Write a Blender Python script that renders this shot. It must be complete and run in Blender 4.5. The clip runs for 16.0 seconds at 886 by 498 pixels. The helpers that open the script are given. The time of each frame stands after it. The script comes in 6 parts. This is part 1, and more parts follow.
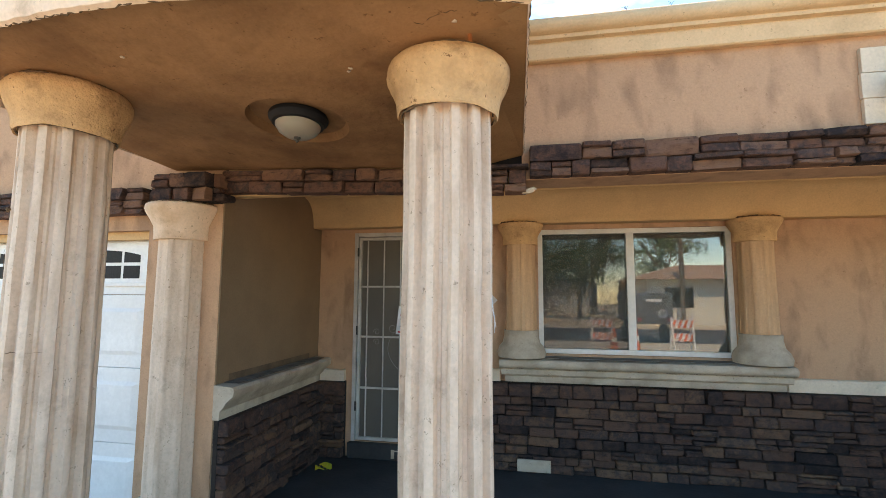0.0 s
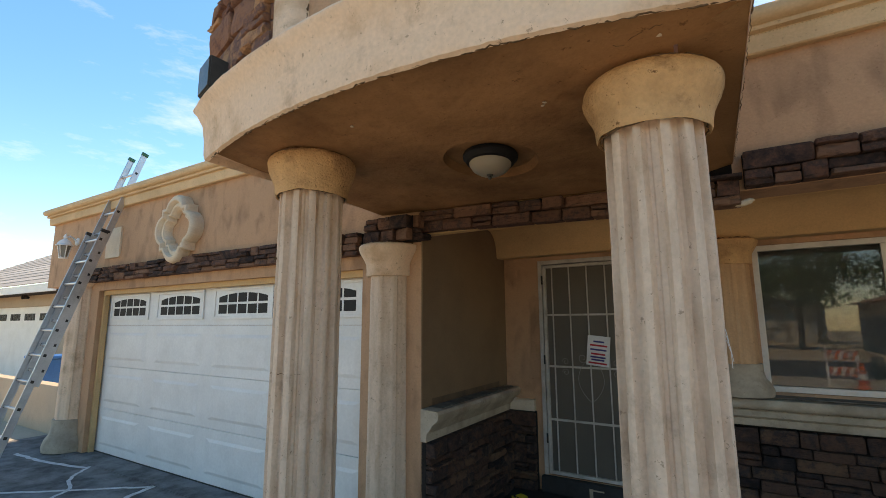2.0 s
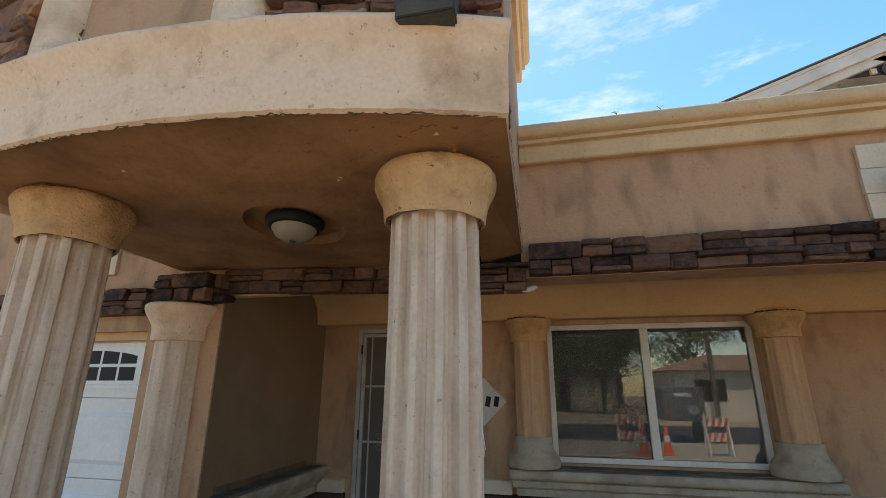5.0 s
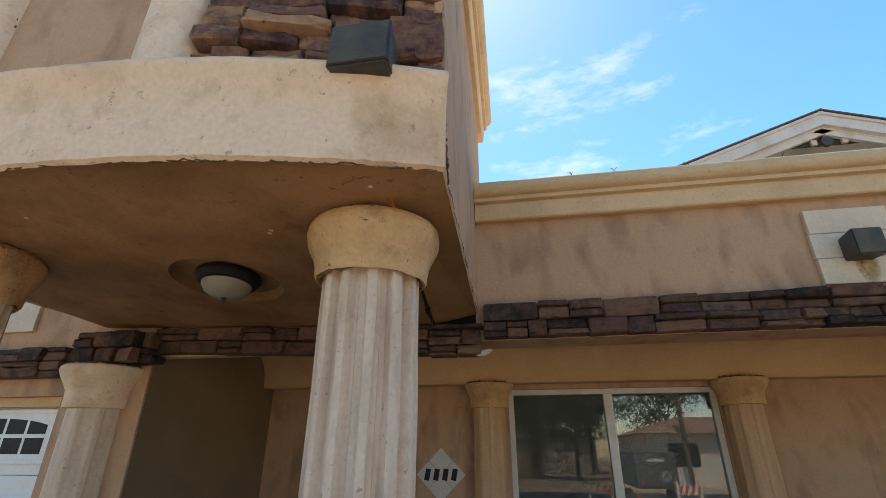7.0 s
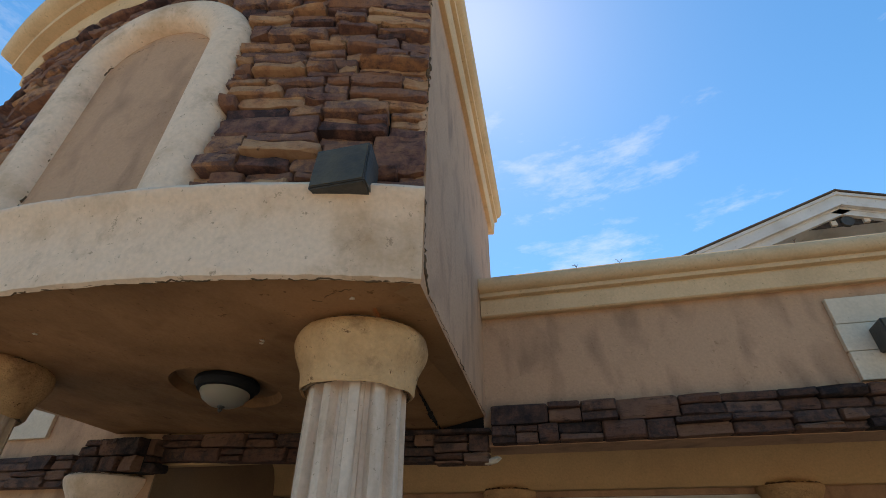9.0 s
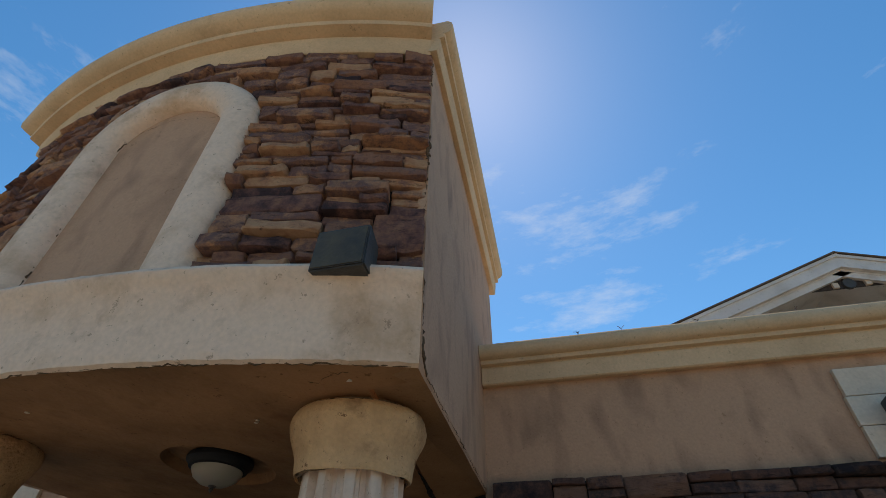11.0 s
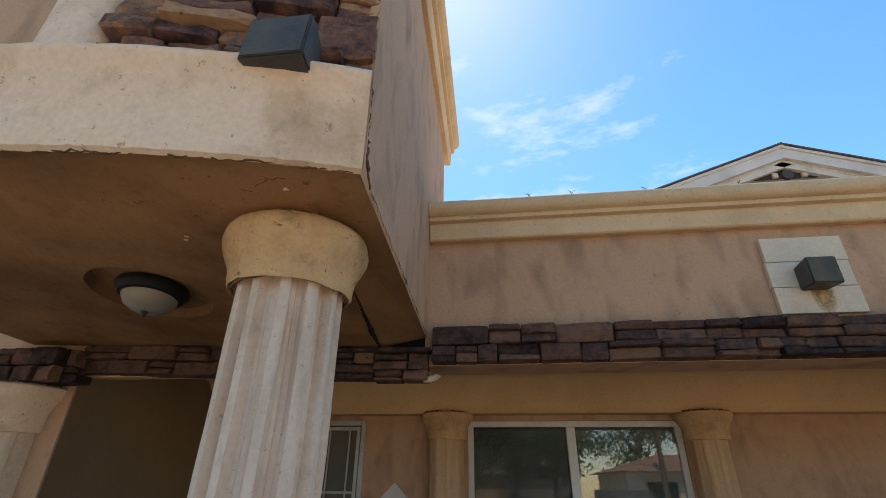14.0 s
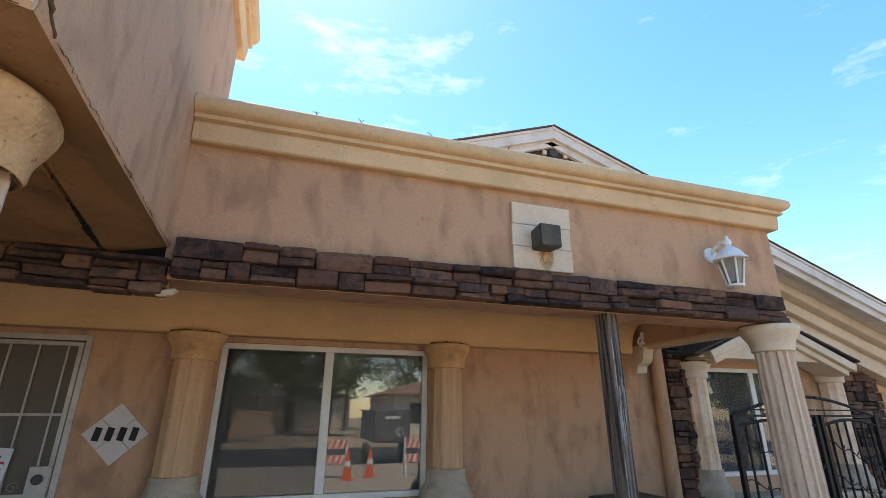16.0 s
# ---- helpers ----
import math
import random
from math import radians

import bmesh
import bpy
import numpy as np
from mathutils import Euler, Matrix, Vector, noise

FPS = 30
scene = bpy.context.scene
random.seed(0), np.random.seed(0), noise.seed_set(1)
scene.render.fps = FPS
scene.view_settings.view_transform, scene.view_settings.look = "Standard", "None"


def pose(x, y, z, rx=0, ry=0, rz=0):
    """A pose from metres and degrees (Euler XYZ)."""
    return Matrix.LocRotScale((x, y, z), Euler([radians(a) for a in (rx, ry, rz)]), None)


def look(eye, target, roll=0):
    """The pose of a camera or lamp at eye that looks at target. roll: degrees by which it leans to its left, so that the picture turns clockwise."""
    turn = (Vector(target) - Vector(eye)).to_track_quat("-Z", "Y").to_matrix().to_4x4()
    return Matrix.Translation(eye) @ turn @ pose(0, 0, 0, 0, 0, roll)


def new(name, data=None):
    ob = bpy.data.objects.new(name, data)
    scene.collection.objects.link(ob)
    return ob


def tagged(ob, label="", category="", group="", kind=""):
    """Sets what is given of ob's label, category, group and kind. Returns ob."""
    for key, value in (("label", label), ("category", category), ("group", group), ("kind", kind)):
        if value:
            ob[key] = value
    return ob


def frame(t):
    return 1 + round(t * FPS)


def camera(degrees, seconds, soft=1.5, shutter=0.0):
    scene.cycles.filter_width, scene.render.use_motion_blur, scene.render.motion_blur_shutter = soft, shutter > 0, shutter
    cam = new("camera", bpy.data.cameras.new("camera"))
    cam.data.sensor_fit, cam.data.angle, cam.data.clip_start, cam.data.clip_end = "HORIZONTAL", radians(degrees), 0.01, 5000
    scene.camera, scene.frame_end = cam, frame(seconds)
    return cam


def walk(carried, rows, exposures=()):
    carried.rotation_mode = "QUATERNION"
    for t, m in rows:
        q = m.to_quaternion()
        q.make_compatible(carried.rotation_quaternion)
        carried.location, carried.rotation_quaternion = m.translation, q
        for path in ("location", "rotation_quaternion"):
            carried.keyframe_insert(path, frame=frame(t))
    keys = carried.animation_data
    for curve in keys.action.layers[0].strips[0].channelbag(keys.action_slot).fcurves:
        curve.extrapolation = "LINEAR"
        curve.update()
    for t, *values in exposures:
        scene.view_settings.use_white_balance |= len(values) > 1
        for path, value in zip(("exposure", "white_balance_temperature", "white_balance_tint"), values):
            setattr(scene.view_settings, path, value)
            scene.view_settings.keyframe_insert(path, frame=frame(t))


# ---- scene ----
cam = camera(87.5, 16.0, soft=0.7)
METRES, EYE, TILT, LEAN, TURN = 1.52, 1.61, 0.0, 0.0, 10.8
ROWS = [
    (0.0, 0.0, 0.0, 0.0, -0.02, 5.65, -0.25),
    (0.5, -0.0297, -0.017, 0.0056, 7.17, 5.81, -0.1),
    (1.0, -0.0598, -0.0288, 0.0052, 13.9, 5.95, 0.07),
    (1.5, -0.0811, -0.0295, 0.0059, 18.9, 6.87, 0.18),
    (2.0, -0.0917, -0.0284, 0.0086, 20.77, 8.97, 0.25),
    (2.5, -0.0729, -0.0197, 0.0395, 19.85, 11.01, 0.15),
    (3.0, -0.0457, -0.0091, 0.0461, 17.31, 12.35, 0.09),
    (3.5, -0.0111, 0.0036, 0.0451, 13.41, 13.43, -0.03),
    (4.0, 0.0271, 0.0143, 0.0435, 9.02, 14.48, -0.16),
    (4.5, 0.0571, 0.0212, 0.0496, 5.06, 15.43, -0.24),
    (7.0, 0.1633, 0.1238, 0.0947, -1.23, 23.45, -0.02),
    (7.5, 0.206, 0.1203, 0.1197, -0.25, 25.97, -0.07),
    (8.0, 0.2431, 0.1078, 0.1355, 1.01, 28.18, -0.14),
    (8.5, 0.2639, 0.1033, 0.1401, 2.12, 30.57, -0.26),
    (9.0, 0.2727, 0.0997, 0.1469, 2.88, 33.67, -0.37),
    (9.5, 0.2812, 0.0671, 0.1746, 3.09, 36.76, -0.46),
    (10.0, 0.2862, 0.049, 0.1996, 3.12, 39.9, -0.51),
    (12.5, 0.281, 0.0965, 0.1607, 3.33, 38.57, -0.66),
    (13.0, 0.2851, 0.147, 0.1249, 2.6, 34.27, -0.68),
    (13.5, 0.2892, 0.1847, 0.0998, 0.91, 30.39, -0.67),
    (14.0, 0.2991, 0.2014, 0.0906, -3.55, 27.12, -0.68),
    (14.5, 0.3406, 0.2211, 0.0866, -9.76, 24.65, -0.58),
    (15.0, 0.3858, 0.2144, 0.0882, -16.36, 22.64, -0.54),
    (15.5, 0.4223, 0.2078, 0.0907, -22.63, 20.8, -0.45),
    (16.0, 0.4508, 0.206, 0.0885, -28.45, 19.07, -0.36),
]
EXPO = [(0.0, 1.55, 8200, 15), (1.0, 1.15, 8400, 15), (2.0, 0.42, 8700, 15), (3.0, 0.30, 8500, 15), (3.5, 0.24, 8300, 15), (4.5, 0.38, 8200, 15), (7.0, 0.47, 7800, 14), (7.5, 0.38, 7650, 13), (9.0, 0.02, 7350, 11), (10.0, -0.26, 7100, 10), (12.5, -0.58, 6950, 10), (13.5, -0.10, 7200, 12), (14.0, 0.33, 7550, 15), (16.0, 0.82, 7600, 19)]
walk(cam, [(t, pose(0, 0, EYE, TILT, LEAN, TURN) @ pose(METRES * x, METRES * y, METRES * z, 90 + pitch, roll, yaw)) for t, x, y, z, yaw, pitch, roll in ROWS], EXPO)

# ---- light ----
world = bpy.data.worlds.new("sky_world")
scene.world = world
world.use_nodes = True
wn, wl = world.node_tree.nodes, world.node_tree.links
SUN_EL, SUN_AZ = 60.0, 10.0     # degrees up; degrees left of +y
sky = wn.new("ShaderNodeTexSky")
sky.sky_type, sky.sun_disc = "NISHITA", False
sky.sun_elevation, sky.sun_rotation = radians(SUN_EL), radians(-SUN_AZ)
sky.air_density, sky.dust_density, sky.ozone_density = 1.0, 0.16, 2.2
tc = wn.new("ShaderNodeTexCoord")
mp = wn.new("ShaderNodeMapping")
mp.inputs["Scale"].default_value = (1.0, 1.0, 3.4)
mp.inputs["Rotation"].default_value = (0.1, 0.15, 0.9)
cl = wn.new("ShaderNodeTexNoise")
cl.inputs["Scale"].default_value, cl.inputs["Detail"].default_value, cl.inputs["Roughness"].default_value = 2.3, 10.0, 0.66
cr = wn.new("ShaderNodeValToRGB")
cr.color_ramp.elements[0].position, cr.color_ramp.elements[1].position = 0.57, 0.86
cr.color_ramp.elements[1].color = (0.75, 0.75, 0.75, 1)
mx = wn.new("ShaderNodeMix")
mx.data_type = "RGBA"
mx.inputs["B"].default_value = (9.5, 9.8, 10.2, 1)
wl.new(tc.outputs["Generated"], mp.inputs["Vector"])
wl.new(mp.outputs["Vector"], cl.inputs["Vector"])
wl.new(cl.outputs["Fac"], cr.inputs["Fac"])
wl.new(cr.outputs["Color"], mx.inputs["Factor"])
hsv = wn.new("ShaderNodeHueSaturation")
hsv.inputs["Hue"].default_value, hsv.inputs["Saturation"].default_value, hsv.inputs["Value"].default_value = 0.4952, 1.30, 1.90
wl.new(sky.outputs["Color"], hsv.inputs["Color"])
wl.new(hsv.outputs["Color"], mx.inputs["A"])
wl.new(mx.outputs["Result"], wn["Background"].inputs["Color"])
wn["Background"].inputs["Strength"].default_value = 0.12
sun = new("sun", bpy.data.lights.new("sun", "SUN"))
sun.data.energy, sun.data.angle, sun.data.color = 4.8, radians(0.5), (1.0, 0.91, 0.77)
sd = Vector((-math.sin(radians(SUN_AZ)) * math.cos(radians(SUN_EL)), math.cos(radians(SUN_AZ)) * math.cos(radians(SUN_EL)), math.sin(radians(SUN_EL))))
sun.matrix_world = look(sd * 50, (0, 0, 0))


# ---- materials ----
def mat(name, base, second=None, rough=0.85, scale=3.0, fine=60.0, bump=0.3, metal=0.0, vary=0.0, detail_mix=0.4, bump_scale=None, streak=None, spec=0.3, wear=0.0, cut=(0.38, 0.66), soft=0):
    """A weathered surface: two colours blended by large stains and a fine grain, with relief; vary: change from piece to piece."""
    m = bpy.data.materials.new(name)
    m.use_nodes = True
    n, l = m.node_tree.nodes, m.node_tree.links
    b = n["Principled BSDF"]
    co = n.new("ShaderNodeTexCoord")
    big = n.new("ShaderNodeTexNoise")
    big.inputs["Scale"].default_value, big.inputs["Detail"].default_value, big.inputs["Roughness"].default_value = scale, (2.5 if soft else 8.0), (0.5 if soft else 0.62)
    big.inputs["Distortion"].default_value = 0.4 if soft else 0.0
    sm = n.new("ShaderNodeTexNoise")
    sm.inputs["Scale"].default_value, sm.inputs["Detail"].default_value = fine, 4.0
    if streak:
        mpp = n.new("ShaderNodeMapping")
        mpp.inputs["Scale"].default_value = streak
        l.new(co.outputs["Object"], mpp.inputs["Vector"])
        l.new(mpp.outputs["Vector"], big.inputs["Vector"])
    else:
        l.new(co.outputs["Object"], big.inputs["Vector"])
    l.new(co.outputs["Object"], sm.inputs["Vector"])
    ramp = n.new("ShaderNodeValToRGB")
    ramp.color_ramp.elements[0].position, ramp.color_ramp.elements[1].position = cut
    second = second or tuple(c * 0.75 for c in base)
    ramp.color_ramp.elements[0].color, ramp.color_ramp.elements[1].color = (*base, 1), (*second, 1)
    l.new(big.outputs["Fac"], ramp.inputs["Fac"])
    hs = n.new("ShaderNodeHueSaturation")
    l.new(ramp.outputs["Color"], hs.inputs["Color"])
    mr = n.new("ShaderNodeMapRange")
    mr.inputs["From Min"].default_value, mr.inputs["From Max"].default_value = 0.3, 0.7
    mr.inputs["To Min"].default_value, mr.inputs["To Max"].default_value = 1 - 0.12 * detail_mix, 1 + 0.12 * detail_mix
    l.new(sm.outputs["Fac"], mr.inputs["Value"])
    if vary:
        oi = n.new("ShaderNodeObjectInfo")
        vr = n.new("ShaderNodeMapRange")
        vr.inputs["To Min"].default_value, vr.inputs["To Max"].default_value = 1 - vary, 1 + vary
        l.new(oi.outputs["Random"], vr.inputs["Value"])
        mu = n.new("ShaderNodeMath")
        mu.operation = "MULTIPLY"
        l.new(mr.outputs["Result"], mu.inputs[0])
        l.new(vr.outputs["Result"], mu.inputs[1])
        l.new(mu.outputs["Value"], hs.inputs["Value"])
    else:
        l.new(mr.outputs["Result"], hs.inputs["Value"])
    colour = hs.outputs["Color"]
    if wear:
        # small dark pits and scuffs
        for sc, lo_, hi_, amt in ((5.0, 0.55, 0.72, 0.34 * wear), (42.0, 0.615, 0.67, 0.5 * wear), (15.0, 0.635, 0.67, 0.5 * wear)):
            wt = n.new("ShaderNodeTexNoise")
            wt.inputs["Scale"].default_value, wt.inputs["Detail"].default_value, wt.inputs["Roughness"].default_value = sc, 9.0, 0.72
            l.new(co.outputs["Object"], wt.inputs["Vector"])
            wr = n.new("ShaderNodeMapRange")
            wr.inputs["From Min"].default_value, wr.inputs["From Max"].default_value = lo_, hi_
            wr.inputs["To Max"].default_value = amt
            l.new(wt.outputs["Fac"], wr.inputs["Value"])
            wm = n.new("ShaderNodeMix")
            wm.data_type = "RGBA"
            wm.inputs["B"].default_value = (base[0] * 0.28, base[1] * 0.22, base[2] * 0.18, 1)
            l.new(wr.outputs["Result"], wm.inputs["Factor"])
            l.new(colour, wm.inputs["A"])
            colour = wm.outputs["Result"]
    l.new(colour, b.inputs["Base Color"])
    b.inputs["Roughness"].default_value, b.inputs["Metallic"].default_value = rough, metal
    b.inputs["Specular IOR Level"].default_value = spec
    if bump:
        bp = n.new("ShaderNodeBump")
        bp.inputs["Strength"].default_value, bp.inputs["Distance"].default_value = bump, 0.01
        bn = n.new("ShaderNodeTexNoise")
        bn.inputs["Scale"].default_value, bn.inputs["Detail"].default_value = bump_scale or fine, 6.0
        l.new(co.outputs["Object"], bn.inputs["Vector"])
        l.new(bn.outputs["Fac"], bp.inputs["Height"])
        l.new(bp.outputs["Normal"], b.inputs["Normal"])
    return m


def stone_mat(name, cols, lum=1.0):
    """Cast ledge stone: each piece takes its own tint from a ramp, clouded over its face."""
    m = bpy.data.materials.new(name)
    m.use_nodes = True
    n, l = m.node_tree.nodes, m.node_tree.links
    b = n["Principled BSDF"]
    co = n.new("ShaderNodeNewGeometry")
    oi = n.new("ShaderNodeObjectInfo")
    big = n.new("ShaderNodeTexNoise")
    big.inputs["Scale"].default_value, big.inputs["Detail"].default_value, big.inputs["Roughness"].default_value = 14.0, 10.0, 0.7
    l.new(co.outputs["Position"], big.inputs["Vector"])
    ad = n.new("ShaderNodeMath")
    ad.operation = "MULTIPLY_ADD"
    ad.inputs[1].default_value, ad.inputs[2].default_value = 1.3, -0.62
    l.new(big.outputs["Fac"], ad.inputs[0])
    sm = n.new("ShaderNodeMath")
    sm.operation = "ADD"
    l.new(ad.outputs["Value"], sm.inputs[0])
    sc = n.new("ShaderNodeMath")
    sc.operation = "MULTIPLY"
    sc.inputs[1].default_value = 0.95
    l.new(oi.outputs["Random"], sc.inputs[0])
    l.new(sc.outputs["Value"], sm.inputs[1])
    ramp = n.new("ShaderNodeValToRGB")
    e = ramp.color_ramp.elements
    e[0].position, e[1].position = 0.0, 1.0
    e[0].color = (*[v * lum for v in cols[0]], 1)
    e[1].color = (*[v * lum for v in cols[-1]], 1)
    for i in range(1, len(cols) - 1):
        el = e.new(i / (len(cols) - 1))
        el.color = (*[v * lum for v in cols[i]], 1)
    l.new(sm.outputs["Value"], ramp.inputs["Fac"])
    vm = n.new("ShaderNodeMapping")
    vm.inputs["Scale"].default_value = (0.35, 0.35, 1.6)
    l.new(co.outputs["Position"], vm.inputs["Vector"])
    vn = n.new("ShaderNodeTexNoise")
    vn.inputs["Scale"].default_value, vn.inputs["Detail"].default_value, vn.inputs["Roughness"].default_value = 26.0, 10.0, 0.75
    l.new(vm.outputs["Vector"], vn.inputs["Vector"])
    vr = n.new("ShaderNodeMapRange")
    vr.inputs["From Min"].default_value, vr.inputs["From Max"].default_value, vr.inputs["To Max"].default_value = 0.57, 0.65, 0.72
    l.new(vn.outputs["Fac"], vr.inputs["Value"])
    vx = n.new("ShaderNodeMix")
    vx.data_type = "RGBA"
    vx.inputs["B"].default_value = (*[v * 0.7 for v in cols[0]], 1)
    l.new(vr.outputs["Result"], vx.inputs["Factor"])
    l.new(ramp.outputs["Color"], vx.inputs["A"])
    l.new(vx.outputs["Result"], b.inputs["Base Color"])
    b.inputs["Roughness"].default_value = 0.88
    b.inputs["Specular IOR Level"].default_value = 0.25
    bn = n.new("ShaderNodeTexNoise")
    bn.inputs["Scale"].default_value, bn.inputs["Detail"].default_value, bn.inputs["Roughness"].default_value = 30.0, 9.0, 0.78
    sq = n.new("ShaderNodeMapping")
    sq.inputs["Scale"].default_value = (1.0, 1.0, 2.6)
    l.new(co.outputs["Position"], sq.inputs["Vector"])
    l.new(sq.outputs["Vector"], bn.inputs["Vector"])
    bp = n.new("ShaderNodeBump")
    bp.inputs["Strength"].default_value, bp.inputs["Distance"].default_value = 1.0, 0.022
    l.new(bn.outputs["Fac"], bp.inputs["Height"])
    l.new(bp.outputs["Normal"], b.inputs["Normal"])
    return m


STUCCO = mat("stucco_tan", (0.53, 0.314, 0.187), (0.36, 0.209, 0.126), 0.92, 1.8, 90, 0.4, streak=(3.6, 3.6, 1.5), wear=0.7, cut=(0.50, 0.73), soft=1, bump_scale=55, detail_mix=0.5)
# Stucco darkened towards olive: the return wall's shade is put into the colour.
STUCCO_SHADE = mat("stucco_olive_shade", (0.245, 0.158, 0.091), (0.194, 0.124, 0.073), 0.92, 1.2, 90, 0.2, detail_mix=0.5)
# Soffit brown set deeper: part of the underside's shade is in the colour.
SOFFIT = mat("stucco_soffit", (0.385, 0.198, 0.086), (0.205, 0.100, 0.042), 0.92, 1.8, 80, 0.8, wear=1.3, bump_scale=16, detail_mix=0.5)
CREAM = mat("cream_trim", (0.74, 0.512, 0.298), (0.58, 0.395, 0.225), 0.85, 1.6, 70, 0.2, wear=0.9, detail_mix=0.5)
GOLD = mat("gold_trim", (0.673, 0.435, 0.214), (0.581, 0.372, 0.186), 0.85, 2.0, 70, 0.2, wear=0.4, detail_mix=0.5)
FASCIA = mat("weathered_fascia", (0.80, 0.590, 0.425), (0.52, 0.330, 0.190), 0.88, 2.4, 60, 1.0, wear=1.2, cut=(0.50, 0.72), bump_scale=17, detail_mix=0.5)
WCOL = mat("window_column_stucco", (0.612, 0.372, 0.209), (0.479, 0.286, 0.158), 0.85, 2.6, 55, 0.3, streak=(5, 5, 0.6), wear=0.7, detail_mix=0.5)
COLUMN = mat("column_concrete", (0.700, 0.535, 0.405), (0.53, 0.375, 0.265), 0.85, 2.6, 55, 0.55, streak=(3.5, 3.5, 1.0), wear=1.25, cut=(0.46, 0.72), bump_scale=30, detail_mix=0.5)
CAPITAL = mat("capital_stucco", (0.67, 0.412, 0.206), (0.40, 0.225, 0.105), 0.9, 3.2, 60, 1.0, bump_scale=70, wear=2.0, cut=(0.42, 0.68), detail_mix=0.5)
SILLPAINT = mat("sill_paint", (0.50, 0.415, 0.315), (0.31, 0.25, 0.185), 0.8, 3.5, 60, 0.3, wear=1.1)
PALE = mat("pale_trim", (0.714, 0.587, 0.442), (0.612, 0.487, 0.353), 0.8, 3.0, 60, 0.2, wear=0.6, detail_mix=0.5)
OLDWHITE = mat("old_white_paint", (0.74, 0.71, 0.66), (0.60, 0.56, 0.50), 0.6, 2.5, 40, 0.15, wear=0.9)
WHITE = mat("white_paint", (0.80, 0.79, 0.76), (0.72, 0.71, 0.68), 0.45, 2.5, 40, 0.05, spec=0.5, wear=0.12)
VINYL = mat("white_vinyl", (0.74, 0.71, 0.65), (0.64, 0.60, 0.54), 0.35, 4, 40, 0.03, spec=0.5, wear=0.3)
GROUT = mat("stone_mortar", (0.035, 0.027, 0.023), (0.02, 0.016, 0.014), 0.95, 12, 80, 0.5)
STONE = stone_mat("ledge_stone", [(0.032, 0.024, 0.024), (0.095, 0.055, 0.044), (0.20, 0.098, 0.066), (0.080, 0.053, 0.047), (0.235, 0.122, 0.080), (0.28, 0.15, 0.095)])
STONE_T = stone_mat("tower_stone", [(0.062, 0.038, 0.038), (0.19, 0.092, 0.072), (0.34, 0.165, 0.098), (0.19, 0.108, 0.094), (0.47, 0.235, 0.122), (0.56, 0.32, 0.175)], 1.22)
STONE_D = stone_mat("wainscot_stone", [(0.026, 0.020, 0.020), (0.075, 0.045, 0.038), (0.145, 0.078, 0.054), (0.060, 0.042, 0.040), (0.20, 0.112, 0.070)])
SLAB = mat("porch_slab", (0.055, 0.052, 0.05), (0.030, 0.028, 0.027), 0.7, 1.5, 30, 0.25, wear=0.6)
DRIVE = mat("stained_driveway", (0.22, 0.21, 0.20), (0.075, 0.07, 0.066), 0.85, 4.0, 45, 0.4, wear=1.0)
LINE = mat("white_joint_paint", (0.62, 0.61, 0.60), (0.45, 0.44, 0.43), 0.8, 8, 60, 0.2)
CONCRETE = mat("pale_concrete", (0.47, 0.402, 0.308), (0.39, 0.335, 0.26), 0.9, 1.2, 40, 0.3, wear=0.6)
ASPHALT = mat("asphalt", (0.07, 0.07, 0.072), (0.05, 0.05, 0.052), 0.9, 0.8, 60, 0.3)
DIRT = mat("gravel_yard", (0.46, 0.362, 0.256), (0.38, 0.30, 0.215), 0.95, 1.0, 60, 0.5)
BLACKM = mat("black_metal", (0.022, 0.02, 0.018), (0.035, 0.03, 0.026), 0.5, 9, 60, 0.15, spec=0.5)
BRONZE = mat("dark_bronze", (0.05, 0.048, 0.044), (0.075, 0.068, 0.058), 0.5, 14, 90, 0.2, spec=0.4)
IRON = mat("black_iron", (0.010, 0.010, 0.011), (0.018, 0.017, 0.016), 0.6, 9, 60, 0.1, spec=0.25)
ALU = mat("aluminium", (0.62, 0.63, 0.65), (0.50, 0.51, 0.53), 0.38, 7, 60, 0.08, metal=0.85)
GREEN = mat("green_plastic", (0.03, 0.16, 0.10), None, 0.5)
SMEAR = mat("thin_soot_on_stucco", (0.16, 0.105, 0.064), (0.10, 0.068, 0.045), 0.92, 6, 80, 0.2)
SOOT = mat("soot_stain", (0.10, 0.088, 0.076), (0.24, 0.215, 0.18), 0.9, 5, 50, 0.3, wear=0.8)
DIRTLINE = mat("dirt_and_dark_lines", (0.16, 0.095, 0.05), (0.09, 0.055, 0.03), 0.95, 25, 90, 0.5)
AMBER = mat("amber_lens", (0.11, 0.082, 0.040), (0.055, 0.046, 0.028), 0.3, 9, 80, 0.1)
DARK = mat("dark_void", (0.012, 0.010, 0.009), None, 0.95)
WOOD = mat("weathered_wood", (0.075, 0.058, 0.05), (0.035, 0.027, 0.024), 0.8, 6, 50, 0.6, streak=(10, 10, 0.7))
POSTWOOD = mat("brown_prop_timber", (0.21, 0.165, 0.135), (0.035, 0.027, 0.023), 0.9, 4, 50, 0.8, streak=(14, 14, 0.5), cut=(0.40, 0.62), spec=0.15)
DIMROOM = mat("dim_room", (0.06, 0.068, 0.066), (0.04, 0.045, 0.045), 0.9, 3, 40, 0.1)
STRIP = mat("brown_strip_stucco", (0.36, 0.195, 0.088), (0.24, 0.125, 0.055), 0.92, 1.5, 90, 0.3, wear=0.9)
WOODP = mat("wood_grey_flakes", (0.40, 0.39, 0.38), (0.20, 0.19, 0.18), 0.85, 12, 70, 0.4)
